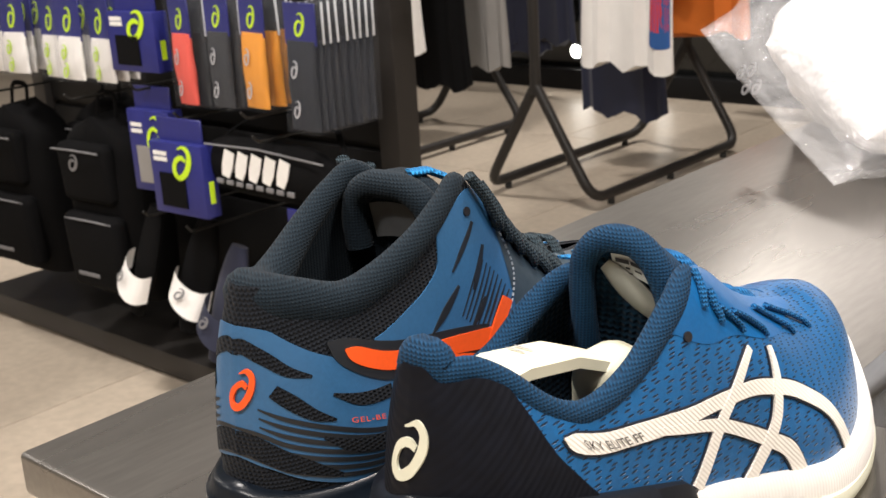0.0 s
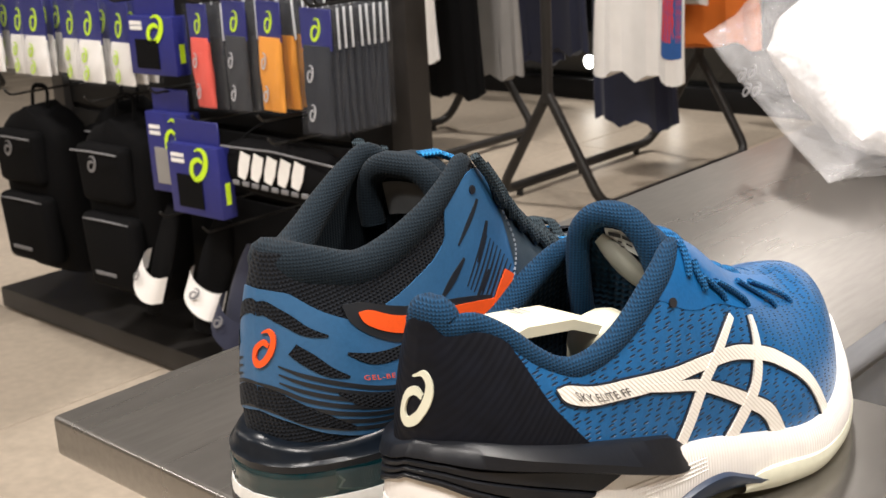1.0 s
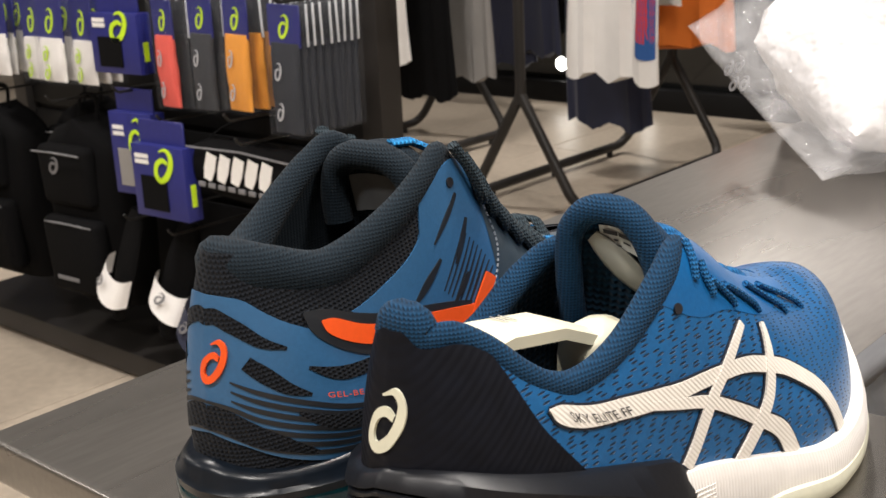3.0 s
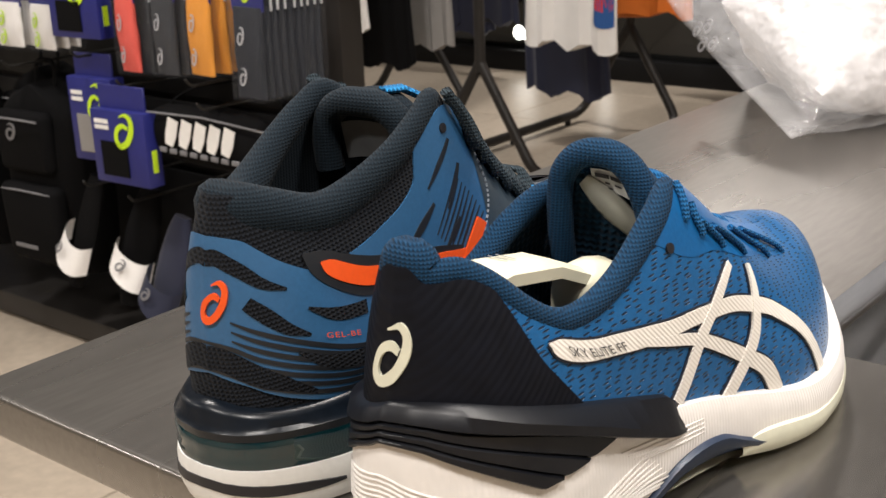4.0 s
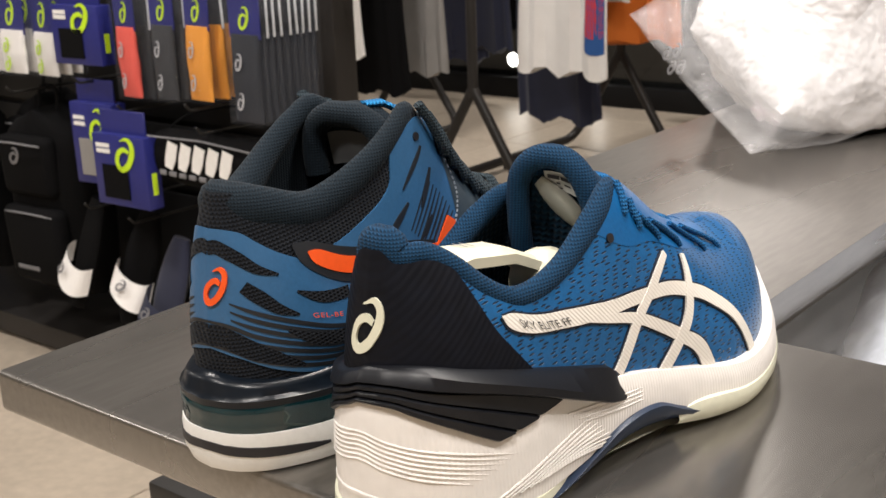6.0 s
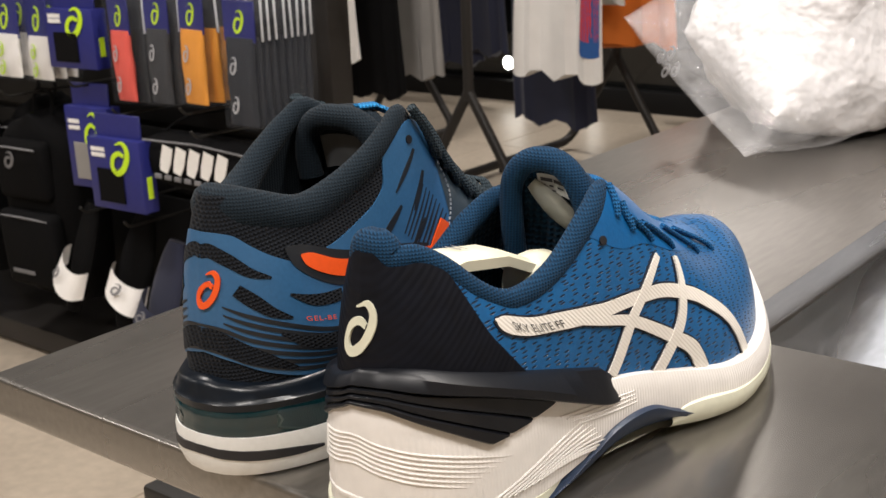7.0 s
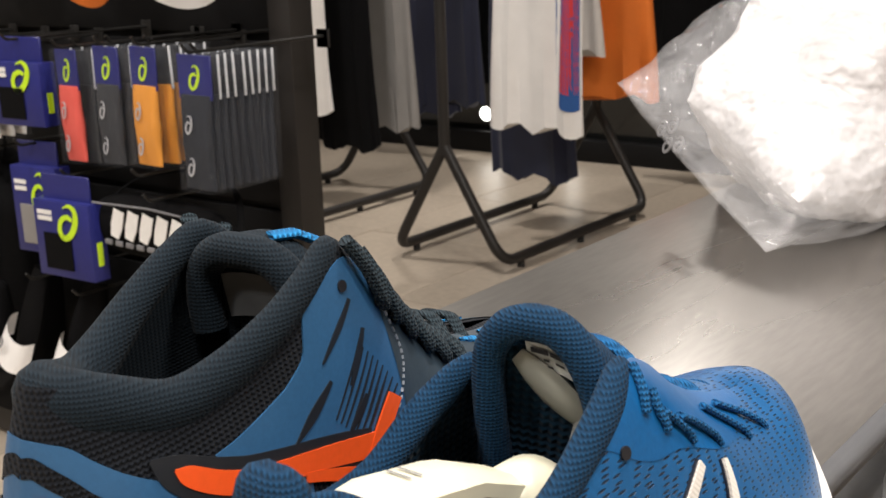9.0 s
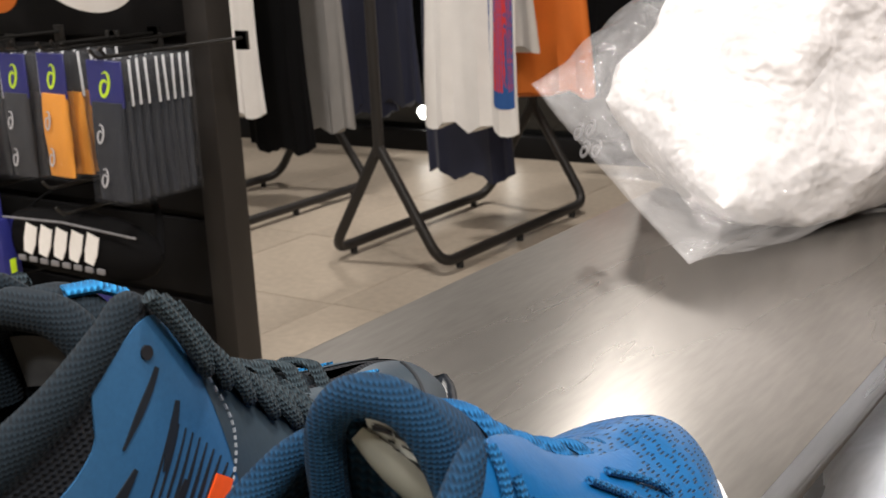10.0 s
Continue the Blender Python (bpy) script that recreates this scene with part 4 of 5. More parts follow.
    part("toe_skin", shell(la, 0.57, 1, 0.0, 0.995, 0.5, 50, 14), HIGH_GREY, root, "slate synthetic toe")
    part("toe_skin", shell(la, -1, -0.57, 0.0, 0.995, 0.5, 50, 14), HIGH_GREY, root, "slate synthetic toe")
    for sgn in (1, -1):
        f = lambda pts: [(a * sgn, k) for a, k in pts]
        for pts, ws in ((f([(0.70, 0.96), (0.66, 0.75), (0.612, 0.40)]), [1, 5, 1.2]), (f([(0.735, 0.93), (0.70, 0.72), (0.673, 0.47)]), [1, 5, 1.2]),
                        (f([(0.55, 0.90), (0.58, 0.885), (0.608, 0.87)]), [0.8, 3, 0.8]), (f([(0.64, 0.965), (0.665, 0.96), (0.689, 0.955)]), [0.8, 3.2, 0.8]), (f([(0.70, 0.985), (0.735, 0.98), (0.77, 0.97)]), [0.8, 3, 0.8])):
            part("bright_slit", stroke(la, pts, ws, 1.4), BRIGHT_MESH, root, "bright blue mesh slit")
        part("toe_seam", stroke(la, f([(0.845, 0.98), (0.825, 0.8), (0.785, 0.54), (0.748, 0.25), (0.737, 0.02)]), [1.6] * 5, 1.3), HIGH_EDGE, root)
        for q in range(24):
            t = q / 24 * 3.6
            tab = [(0, (0.60, 0.84)), (1, (0.578, 0.72)), (2, (0.566, 0.55)), (3, (0.572, 0.33)), (4, (0.64, 0.16))]
            a = smooth([(x, p[0]) for x, p in tab], t) * sgn
            k = smooth([(x, p[1]) for x, p in tab], t)
            if q % 2 == 0:
                part("stitch", stroke(la, [(a, k), (a - 0.004 * sgn, k - 0.035)], [0.6, 0.6], 1.25, 2), THREAD, root)
    part("heel_mark", mark_on(la, 0.017, 0.515, 12.5, 14.5, 1.5), HIGH_ORANGE, root, "orange oval sign on the heel")
    # short printed word on the side
    words("GEL-BE", 3.0, HIGH_ORANGE, root, lambda x, y: mm(la.at(0.147 + x * 0.0043, 0.325 - x * 0.0026 + y * 0.0135, 1.3)), spread=1.15)
    tongue = part("tongue", tongue_sheet([(97, 126, 19, 5), (106, 129, 20, 5), (118, 117, 19, 5), (142, 95, 15, 4), (176, 78, 12, 3), (206, 70, 8, 2)], 9.0), HIGH_COLLAR, root, "padded dark tongue")
    part("tongue_edge", tube(rounded([mm(p) for p in ((98, -20, 100), (97, -21, 112), (96, -18, 123), (95, -9, 129), (95, 9, 129), (96, 18, 123), (97, 21, 112), (98, 20, 100))], 0.009, 4), 0.0058, 12), HIGH_COLLAR, tongue)
    part("tongue_back", sheet([[mm((98 + 1.6 * q, u * 0.8, 128 - 7 * q - (abs(u) / 22) ** 2 * 5)) for u in range(-22, 23, 4)] for q in range(10)]), HIGH_COLLAR, tongue)
    part("size_label", sheet([[mm((96.8 + 1.6 * q, u, 124 - 7 * q - (abs(u) / 22) ** 2 * 5)) for u in range(-13, 14, 5)] for q in (0.4, 1.4, 2.6)]), material("dim_label", (0.10, 0.105, 0.11), 0.6), tongue, "grey printed size label")
    part("tongue_flash", stroke_flat([(101, 6, 133), (108, 10, 133), (116, 12, 129)], 0.004), BRIGHT_MESH, tongue, "bright blue flash on the tongue")
    for i in range(7):
        s = 114 + 14 * i
        z = smooth([(112, 122), (142, 99), (176, 82.5), (206, 73.5)], s)
        w = 20 - 1.3 * i
        part("lace", lace([(s + 4, -w - 3, z - 8), (s + 2, -w * 0.5, z + 3), (s + 7, 0, z + 1), (s + 4, w * 0.5, z + 2.5), (s - 1, w + 4, z - 6)], 0.0029), HIGH_LACE, root)
        part("lace_loop", lace([(s - 1, w + 4, z - 5), (s + 3, w + 10, z - 15), (s + 8, w + 9, z - 17), (s + 10, w + 3, z - 8)], 0.0028), HIGH_LACE, root)
    for sgn in (1, -1):
        for i in range(6):
            a = 0.425 + 0.027 * i
            way = [la.at(sgn * (a + da), k, o) for da, k, o in ((-0.004, 0.985, 3.5), (0.002, 0.90, 4.5), (0.010, 0.80, 4.0), (0.016, 0.78, 2.5), (0.020, 0.86, 4.0), (0.026, 0.97, 4.0))]
            part("lace_loop", lace(way, 0.0030, 0.75), HIGH_LACE, root)
        for q in range(14):
            k = 0.78 - q * 0.026
            seam = [(0.40, 0.421), (0.45, 0.432), (0.57, 0.449), (0.66, 0.456), (0.75, 0.453), (0.8, 0.45)]
            part("stitch", stroke(la, [(sgn * smooth(seam, k), k), (sgn * smooth(seam, k - 0.015), k - 0.015)], [0.4, 0.4], 1.4, 2), THREAD, root)
    # sole: rand, gel window, white rubber
    def rand_profile(a):
        b = abs(a)
        t = smooth([(0, 40), (0.1, 37), (0.2, 38.5), (0.35, 37), (0.6, 34), (1, 40)], b)
        z = smooth([(0, 29), (0.2, 28), (0.35, 24), (0.6, 16), (1, 20)], b)
        return [(-1.5, t + 1.2), (1.4, t), (2.6, t - 1.6), (3.2, (t + z) / 2), (5.0, z + 3), (4.6, z)]
    part("rand", band(la, -1, 1, rand_profile, 130), RAND, root, "dark rubber rand")
    def gel_profile(a):
        return [(2.6, 30.5), (4.6, 28.5), (5.2, 26), (4.4, 23.5), (5.0, 21), (4.4, 17)]
    part("gel_unit", band(la, -0.33, 0.33, gel_profile, 70), GEL, root, "glossy teal gel unit")
    def sole_profile(a):
        b = abs(a)
        t = smooth([(0, 19), (0.2, 18), (0.35, 22), (0.6, 20), (0.85, 24), (1, 30)], b)
        return [(1, t + 0.5), (5.0, t - 0.6), (5.6, t - 4), (5.4, 6), (3.5, 1), (0, 0)]
    part("outsole", band(la, -1, 1, sole_profile, 130), SOLE_WHITE, root, "white rubber outsole")
    def slot(a):
        b = abs(a)
        z = smooth([(0, 12), (0.1, 9.5), (0.2, 8)], b)
        h = smooth([(0, 1.9), (0.12, 1.6), (0.15, 0.5)], b)
        return [(5.2, z + h + 0.3), (5.85, z + h), (5.85, z - h), (5.2, z - h - 0.3)]
    part("sole_slot", band(la, -0.15, 0.15, slot, 40), DARK_INK, root)
    part("sole_bottom", shell_floor(la, 2, 0), SOLE_WHITE, root)
    return root


def stroke_flat(points, r):
    return tube([mm(p) for p in points], r, 8, 0.4)


# ---- the room ----
def room():
    x0, x1, y0, y1 = -9.0, 3.2, -3.4, 5.6
    ground = part("floor", box(x0, x1, y0, y1, FLOOR - 0.12, FLOOR - 0.012, 0), GROUT)
    tagged(ground, "beige porcelain tiles with thin joints", "floor", kind="structure")
    for name, b in (("wall_west", (x0 - 0.15, x0, y0, y1)), ("wall_east", (x1, x1 + 0.15, y0, y1)), ("wall_south", (x0, x1, y0 - 0.15, y0)), ("wall_north", (x0, x1, y1, y1 + 0.15))):
        tagged(part(name, box(*b, FLOOR - 0.12, CEILING, 0), CREAM_WALL if name in ("wall_south", "wall_east") else WALL_PAINT), "plain shop wall", "wall", kind="structure")
    tagged(part("ceiling", box(x0, x1, y0, y1, CEILING, CEILING + 0.12, 0), CEIL_PAINT), "dark shop ceiling", "ceiling", kind="structure")
    # dark glossy display front along the back, on a black plinth
    front = part("display_front", box(-6.6, 0.6, 4.47, 4.51, FLOOR + 0.10, 1.6, 0.002), SHOW_GLASS)
    tagged(front, "dark glossy glass front behind the clothes racks", "glass wall", kind="structure")
    tagged(part("plinth", box(-6.6, 0.6, 4.42, 4.52, FLOOR - 0.01, FLOOR + 0.098, 0.004), BLACK_PANEL), "black plinth below the glass front", "plinth", kind="structure")
    return ground


def floor_tiles(ground):
    """Tiles with recessed joints; those near the table are pieces of their own."""
    size, gap = 0.6, 0.004
    me = bpy.data.meshes.new("tile")
    bm = box(0, size - gap, 0, size - gap, -0.012, 0.0, 0.0012, 1)
    bm.to_mesh(me)
    bm.free()
    me.materials.append(TILE)
    far = bmesh.new()
    for i in range(-15, 6):
        for j in range(-6, 10):
            x, y = i * size + 0.1, j * size - 0.04
            if x < -9 or y < -3.4 or x > 2.6 or y > 5.0:
                continue
            if -6.5 < x < 0.2 and 0 < y < 5:
                ob = new("tile", me)
                ob.parent = ground
                ob.location = (x, y, FLOOR + random.uniform(-0.0006, 0.0006))
            else:
                one = box(x, x + size - gap, y, y + size - gap, FLOOR - 0.012, FLOOR, 0, 1)
                far = merge(far, one)
    rest = part("far_tile", far, TILE, ground, smooth_on=False)
    rest["kind"] = "stuff"


def added_ceiling_lamp(x, y, power, size=0.34):
    # An unseen fixture, added with its area lamp to light the room.
    root = holder("ceiling_light", pose(x, y, CEILING), "round warm white downlight added in the ceiling, out of view", "ceiling light", "ceiling lights")
    rim = [(0.19, -0.001), (0.2, -0.012), (0.185, -0.02), (0.17, -0.016)]
    part("frame", sheet([[(r * math.cos(w), r * math.sin(w), z) for r, z in rim] for w in span(0, 2 * math.pi, 32)]), DARK_METAL, root)
    part("diffuser", sheet([[(r * math.cos(w), r * math.sin(w), -0.012 - 0.002 * (r < 0.1)) for r in (0.002, 0.09, 0.172)] for w in span(0, 2 * math.pi, 32)]), LAMP, root)
    data = bpy.data.lights.new("downlight", "AREA")
    data.shape, data.size, data.energy, data.color = "DISK", size, power, (1.0, 0.935, 0.88)
    lamp = new("downlight", data)
    lamp.matrix_basis = pose(x, y, CEILING - 0.03)


def steel_table():
    """The L-shaped steel display table."""
    root = holder("display_table", pose(0, 0, FLOOR), "L-shaped brushed steel display table with a dark lower shelf", "table")
    t = -FLOOR
    pts = [(0, 0), (0.95, 0), (0.95, YF), (WID, YF), (WID, 2.1), (0, 2.1)]
    bm = bmesh.new()
    low = [bm.verts.new((x, y, t - 0.022)) for x, y in pts]
    top = [bm.verts.new((x, y, t)) for x, y in pts]
    bm.faces.new(low[::-1])
    bm.faces.new(top)
    for i in range(6):
        j = (i + 1) % 6
        bm.faces.new((low[i], low[j], top[j], top[i]))
    bmesh.ops.bevel(bm, geom=list(bm.edges), offset=0.0028, segments=3, affect="EDGES", profile=0.5)
    part("tabletop", bm, STEEL, root, "brushed steel top with rounded edges")
    for x, y in ((0.06, 0.16), (0.88, 0.06), (0.88, 0.19), (0.05, 2.02), (0.22, 2.02)):
        part("leg", box(x - 0.02, x + 0.02, y - 0.02, y + 0.02, 0.003, t - 0.024, 0.003), DARK_METAL, root)
    part("lower_shelf", box(-0.17, 0.93, 0.2, 2.06, t - 0.222, t - 0.2, 0.003), DARK_METAL, root, "dark lower shelf")


def loft_bag(first, second, ends, grow, noise_amp, seed, n=40, m=56, floor=0.002, power=1.0):
    """A pillow between a seam (first to second) and a swelling body. ends: centre, half width, half height at the far end."""
    rows = []
    c0 = (Vector(first) + Vector(second)) / 2
    e0 = (Vector(second) - Vector(first)) / 2
    for i in range(n + 1):
        t = i / n
        w = min(1.0, (t * grow)) ** 0.7
        fade = 1.0 if t < 0.75 else math.sqrt(max(0.0, 1 - ((t - 0.75) / 0.25) ** 2)) + 0.02
        c = c0.lerp(Vector(ends[0]), t)
        e1 = e0.lerp(Vector((ends[1], 0, 0)), min(1, t * 1.6)) * fade
        e2 = Vector((0.0, 0.02, 1)) * (ends[2] * w * fade + 0.0015)
        row = []
        for j in range(m):
            ang = 2 * math.pi * j / m
            ca, sa = math.cos(ang), math.sin(ang)
            ca = math.copysign(abs(ca) ** power, ca)
            p = c + e1 * ca + e2 * sa
            q = noise.noise_vector(p * 9 + Vector((seed, 0, 0))) * noise_amp + noise.noise_vector(p * 26 + Vector((0, seed, 0))) * noise_amp * 0.5
            crease = abs(noise.noise(Vector((ang * 1.2, t * 3 + seed, seed)))) * noise_amp * 0.9
            p = p + q * min(1, t * 4 + 0.15) - (p - c).normalized() * crease * min(1, t * 3)
            p.z = max(p.z, floor + 0.0015 * math.sin(j * 1.7 + i))
            row.append(p)
        rows.append(row)
    return sheet(rows, True, True)


def wrapped_goods():
    root = holder("plastic_bag", pose(0, 0, 0), "clear plastic bag stuffed with white wrapped goods on the table", "plastic bag")
    part("film", loft_bag((-0.04, 0.69, 0.103), (0.137, 0.573, 0.013), ((0.19, 1.16, 0.128), 0.20, 0.128), 1.8, 0.011, 3.1, 60, 90), FILM, root, "creased clear film").visible_shadow = False
    part("filling", loft_bag((0.012, 0.713, 0.088), (0.134, 0.642, 0.032), ((0.19, 1.14, 0.122), 0.19, 0.119), 3.8, 0.022, 7.7, 80, 120, floor=0.006, power=0.8), FOAM, root, "white crumpled wrapping")
    # small printed marks on the film
    for dx, dz in ((0.0, 0.0), (0.012, 0.004), (0.006, -0.012), (0.018, -0.010)):
        bm = oval_mark(0.010, 0.012, 0.0008)
        ob = part("print_mark", bm, GREY_INK, root)
        ob.matrix_basis = pose(0.010 + dx, 0.672 - dx * 0.4, 0.072 + dz, -12, 0, -28)


def spare_bag():
    root = holder("plastic_bag", pose(0, 0, -0.2), "small clear plastic bag of shoe parts on the lower shelf", "plastic bag")
    part("film", loft_bag((0.20, 0.37, 0.12), (0.50, 0.29, 0.06), ((0.32, 0.86, 0.085), 0.17, 0.075), 2.2, 0.014, 1.4), FILM, root, "crumpled clear film").visible_shadow = False
    part("filling", loft_bag((0.27, 0.43, 0.09), (0.44, 0.38, 0.05), ((0.32, 0.84, 0.075), 0.14, 0.06), 3.2, 0.014, 5.2, floor=0.004), material("pale_tissue", (0.50, 0.54, 0.61), 0.6, vary=0.12), root, "pale blue grey tissue")


# ---- display stand with hanging goods ----
def stand():
    root = holder("display_stand", pose(0, 0, FLOOR), "black double-sided display stand on a low base with grey brown posts", "display stand")
    h = 1.75
    part("back_panel", box(-2.37, -1.155, 1.42, 1.448, 0.06, h, 0.002), BLACK_PANEL, root, "black back panel")
    for x in (-2.43, -1.15):
        part("post", box(x, x + 0.055, 1.39, 1.45, 0.058, h + 0.02, 0.003), GREY_METAL, root, "grey brown upright post")
    part("base", box(-2.42, -1.04, 1.15, 1.72, 0.008, 0.062, 0.004), GREY_METAL, root, "low metal base")
    for i in range(9):
        z = 0.2 + i * 0.16
        part("slat", box(-2.37, -1.154, 1.408, 1.4195, z, z + 0.145, 0.002), BLACK_PANEL, root)


def hook(x, z, y0=1.09):
    root = holder("display_hook", pose(x, 1.408, z), "black steel display hook on the stand", "hook", "hooks on the stand")
    part("rod", tube(rounded([(0, 0, 0), (0, y0 - 1.408, 0), (0, y0 - 1.42, 0.014)], 0.01), 0.0028, 8), DARK_METAL, root)
    part("plate", box(-0.014, 0.014, -0.004, 0.0, -0.02, 0.012, 0.001), DARK_METAL, root)


def pack_kind(w, h, mat, label, card=BLUE_CARD, sign=LIME_INK, head=0.07, pale=False, front=True):
    """A hanging pack: a header card, the goods and their clear sleeve."""
    root = holder("sock_pack", pose(0, 0, 0), label, "sock pack", "packs on the hooks")
    if front:
        part("card", box(-w / 2, w / 2, -0.0012, 0.0012, -head, 0, 0.0006, 1), card, root, "blue header card")
        mk = part("sign", oval_mark(w * 0.30, head * 0.55, 0.0006), sign, root)
        mk.matrix_basis = pose(0, -0.0016, -head * 0.52)
    else:
        part("card", box(-w * 0.47, w * 0.47, -0.001, 0.001, -head, -0.004, 0.0006, 1), CHARCOAL, root, "dark header card")
        for sx in (-1, 1):
            part("header_edge", box(sx * w * 0.5 - 0.0016, sx * w * 0.5 + 0.0016, -0.0018, 0.0018, -head, 0, 0.0005, 1), GLINT_EDGE, root)
    rows = []
    for i in range(9):
        z = -head * 0.9 - (h - head * 0.9) * i / 8
        d = 0.0105 * (0.45 + 0.55 * math.sin(math.pi * min(1, (i + 0.6) / 8.6)))
        ww = w / 2 * (0.90 + 0.03 * math.sin(i * 1.9))
        rows.append([(ww * math.copysign(abs(math.cos(q)) ** 0.5, math.cos(q)), d * math.sin(q) * (1 + 0.15 * math.sin(3 * q + i)), z) for q in (2 * math.pi * k / 16 for k in range(16))])
    part("goods", sheet(rows, True, True), mat, root)
    for z in (-head - (h - head) * 0.28, -head - (h - head) * 0.75):
        one = part("sign", oval_mark(w * 0.2, 0.03, 0.0006), PACK_SIGN if not pale else LIME_INK, root)
        one.matrix_basis = pose(-w * 0.12, -0.0115, z)
    rows = [[(sx * w / 2, sy, z) for sx, sy in ((-1, -0.001), (-0.96, -0.0125), (0.96, -0.0125), (1, -0.001), (0.96, 0.0125), (-0.96, 0.0125))] for z in (0.001, -head * 0.5, -h * 0.5, -h * 0.96, -h - 0.004)]
    part("sleeve", sheet(rows, True), SLEEVE, root, "clear sleeve", smooth_on=False).visible_shadow = False
    return root


def stack(kind, x, z, count, step=0.026, y0=1.105):
    hook(x, z + 0.004, y0 - 0.01)
    for i in range(count):
        copy_thing(kind, pose(x + random.uniform(-0.003, 0.003), y0 + i * step, z, random.uniform(-2, 2), random.uniform(-1.5, 1.5), random.uniform(-5, 5)))


def drop(thing):
    """Removes a pattern thing once its copies stand."""
    for o in list(thing.children_recursive) + [thing]:
        bpy.data.objects.remove(o)


def boxed_card(x, y, z, w, h, turn, window=GREY_CLOTH):
    root = holder("boxed_supporter", pose(x, y, z, 0, 0, turn), "royal blue card pack with a lime oval sign and a window", "card pack", "blue card packs")
    part("header", box(-w / 2 * 0.86, w / 2 * 0.86, -0.002, 0.002, -0.05, 0, 0.001, 1), BLUE_CARD, root)
    part("carton", box(-w / 2, w / 2, -0.018, 0.018, -h, -0.045, 0.002), BLUE_CARD, root)
    part("window", box(-w * 0.34, w * 0.16, -0.0205, -0.0185, -h * 0.92, -h * 0.56, 0.001, 1), window, root, "window showing grey cloth")
    one = part("sign", oval_mark(w * 0.34, h * 0.34, 0.001), LIME_INK, root)
    one.matrix_basis = pose(w * 0.13, -0.0195, -h * 0.44)
    part("print", merge(*[box(-w * 0.42, -w * 0.16, -0.0196, -0.0186, -h * q - 0.008, -h * q, 0, 1) for q in (0.34, 0.40)]), WHITE_INK, root)
    part("side_print", box(w * 0.5, w * 0.5 + 0.0008, -0.006, 0.006, -h * 0.85, -h * 0.62, 0, 1), LIME_INK, root)


def pouch():
    root = holder("running_pouch", pose(-1.175, 1.135, -0.252, 0, 3, 6), "black rounded running pouch with white print hanging on a hook", "pouch")
    rows = []
    for i in range(21):
        t = -1 + i / 10
        r = max(0.02, (1 - abs(t) ** 3.2)) ** 0.5
        rows.append([(0.175 * t, 0.036 * r * math.cos(q), 0.056 * r * math.sin(q)) for q in (2 * math.pi * k / 20 for k in range(20))])
    part("body", sheet(rows, True, True), BLACK, root)
    for i in range(5):
        x = -0.072 + i * 0.034
        one = part("print_block", ribbon([(x - 0.009, -0.016), (x - 0.003, 0.004), (x + 0.005, 0.034)], [0.018, 0.026, 0.024], 0.002), WHITE_INK, root, "white printed block")
        one.location.y = -0.0372
    for i in range(8):
        part("print_bar", box(-0.105 + i * 0.025, -0.105 + i * 0.025 + 0.016, -0.0395, -0.035, -0.031, -0.022, 0.001), GREY_INK, root)
    part("strap", tube(rounded([(-0.17, 0, 0), (-0.12, 0.05, 0.07), (0.02, 0.1, 0.095), (0.13, 0.05, 0.07), (0.172, 0, 0)], 0.05), 0.006, 8, 0.35), BLACK, root)
    part("zip", tube([(-0.15, -0.03, 0.036), (0, -0.036, 0.045), (0.15, -0.03, 0.036)], 0.002, 6), GREY_INK, root)


def backpack(x, y, z, w, h):
    root = holder("backpack", pose(x, y, z, 3, 0, 4), "small black backpack hanging on the stand", "backpack", "backpacks on the stand")
    rows = []
    for i in range(17):
        t = i / 16
        r = min(1, (t * 7) ** 0.5 if t < 0.14 else 1) * (1 if t < 0.93 else 0.93)
        rows.append([(w / 2 * r * math.copysign(abs(math.cos(q)) ** 0.55, math.cos(q)), 0.075 * (0.6 + 0.4 * math.sin(math.pi * t)) * math.copysign(abs(math.sin(q)) ** 0.7, math.sin(q)), -h * t) for q in (2 * math.pi * k / 24 for k in range(24))])
    part("body", sheet(rows, True, True), BLACK, root)
    part("front_pocket", box(-w * 0.38, w * 0.38, -0.102, -0.055, -h * 0.92, -h * 0.5, 0.018, 3), BLACK, root)
    part("top_pocket", box(-w * 0.34, w * 0.34, -0.09, -0.05, -h * 0.44, -h * 0.12, 0.016, 3), BLACK, root)
    for q in (0.5, 0.12):
        part("zip", tube([(-w * 0.33, -0.098, -h * q - 0.012), (0, -0.104, -h * q - 0.008), (w * 0.33, -0.098, -h * q - 0.012)], 0.0022, 6), GREY_INK, root)
    one = part("sign", oval_mark(0.03, 0.035, 0.001), GREY_INK, root)
    one.matrix_basis = pose(-0.02, -0.0915, -h * 0.22)
    part("print_bar", box(-w * 0.25, w * 0.05, -0.104, -0.1015, -h * 0.84, -h * 0.82, 0), GREY_INK, root)
    part("handle", tube(rounded([(-0.03, 0, -0.01), (-0.03, 0.01, 0.04), (0.03, 0.01, 0.04), (0.03, 0, -0.01)], 0.02), 0.006, 8, 0.5), BLACK, root)


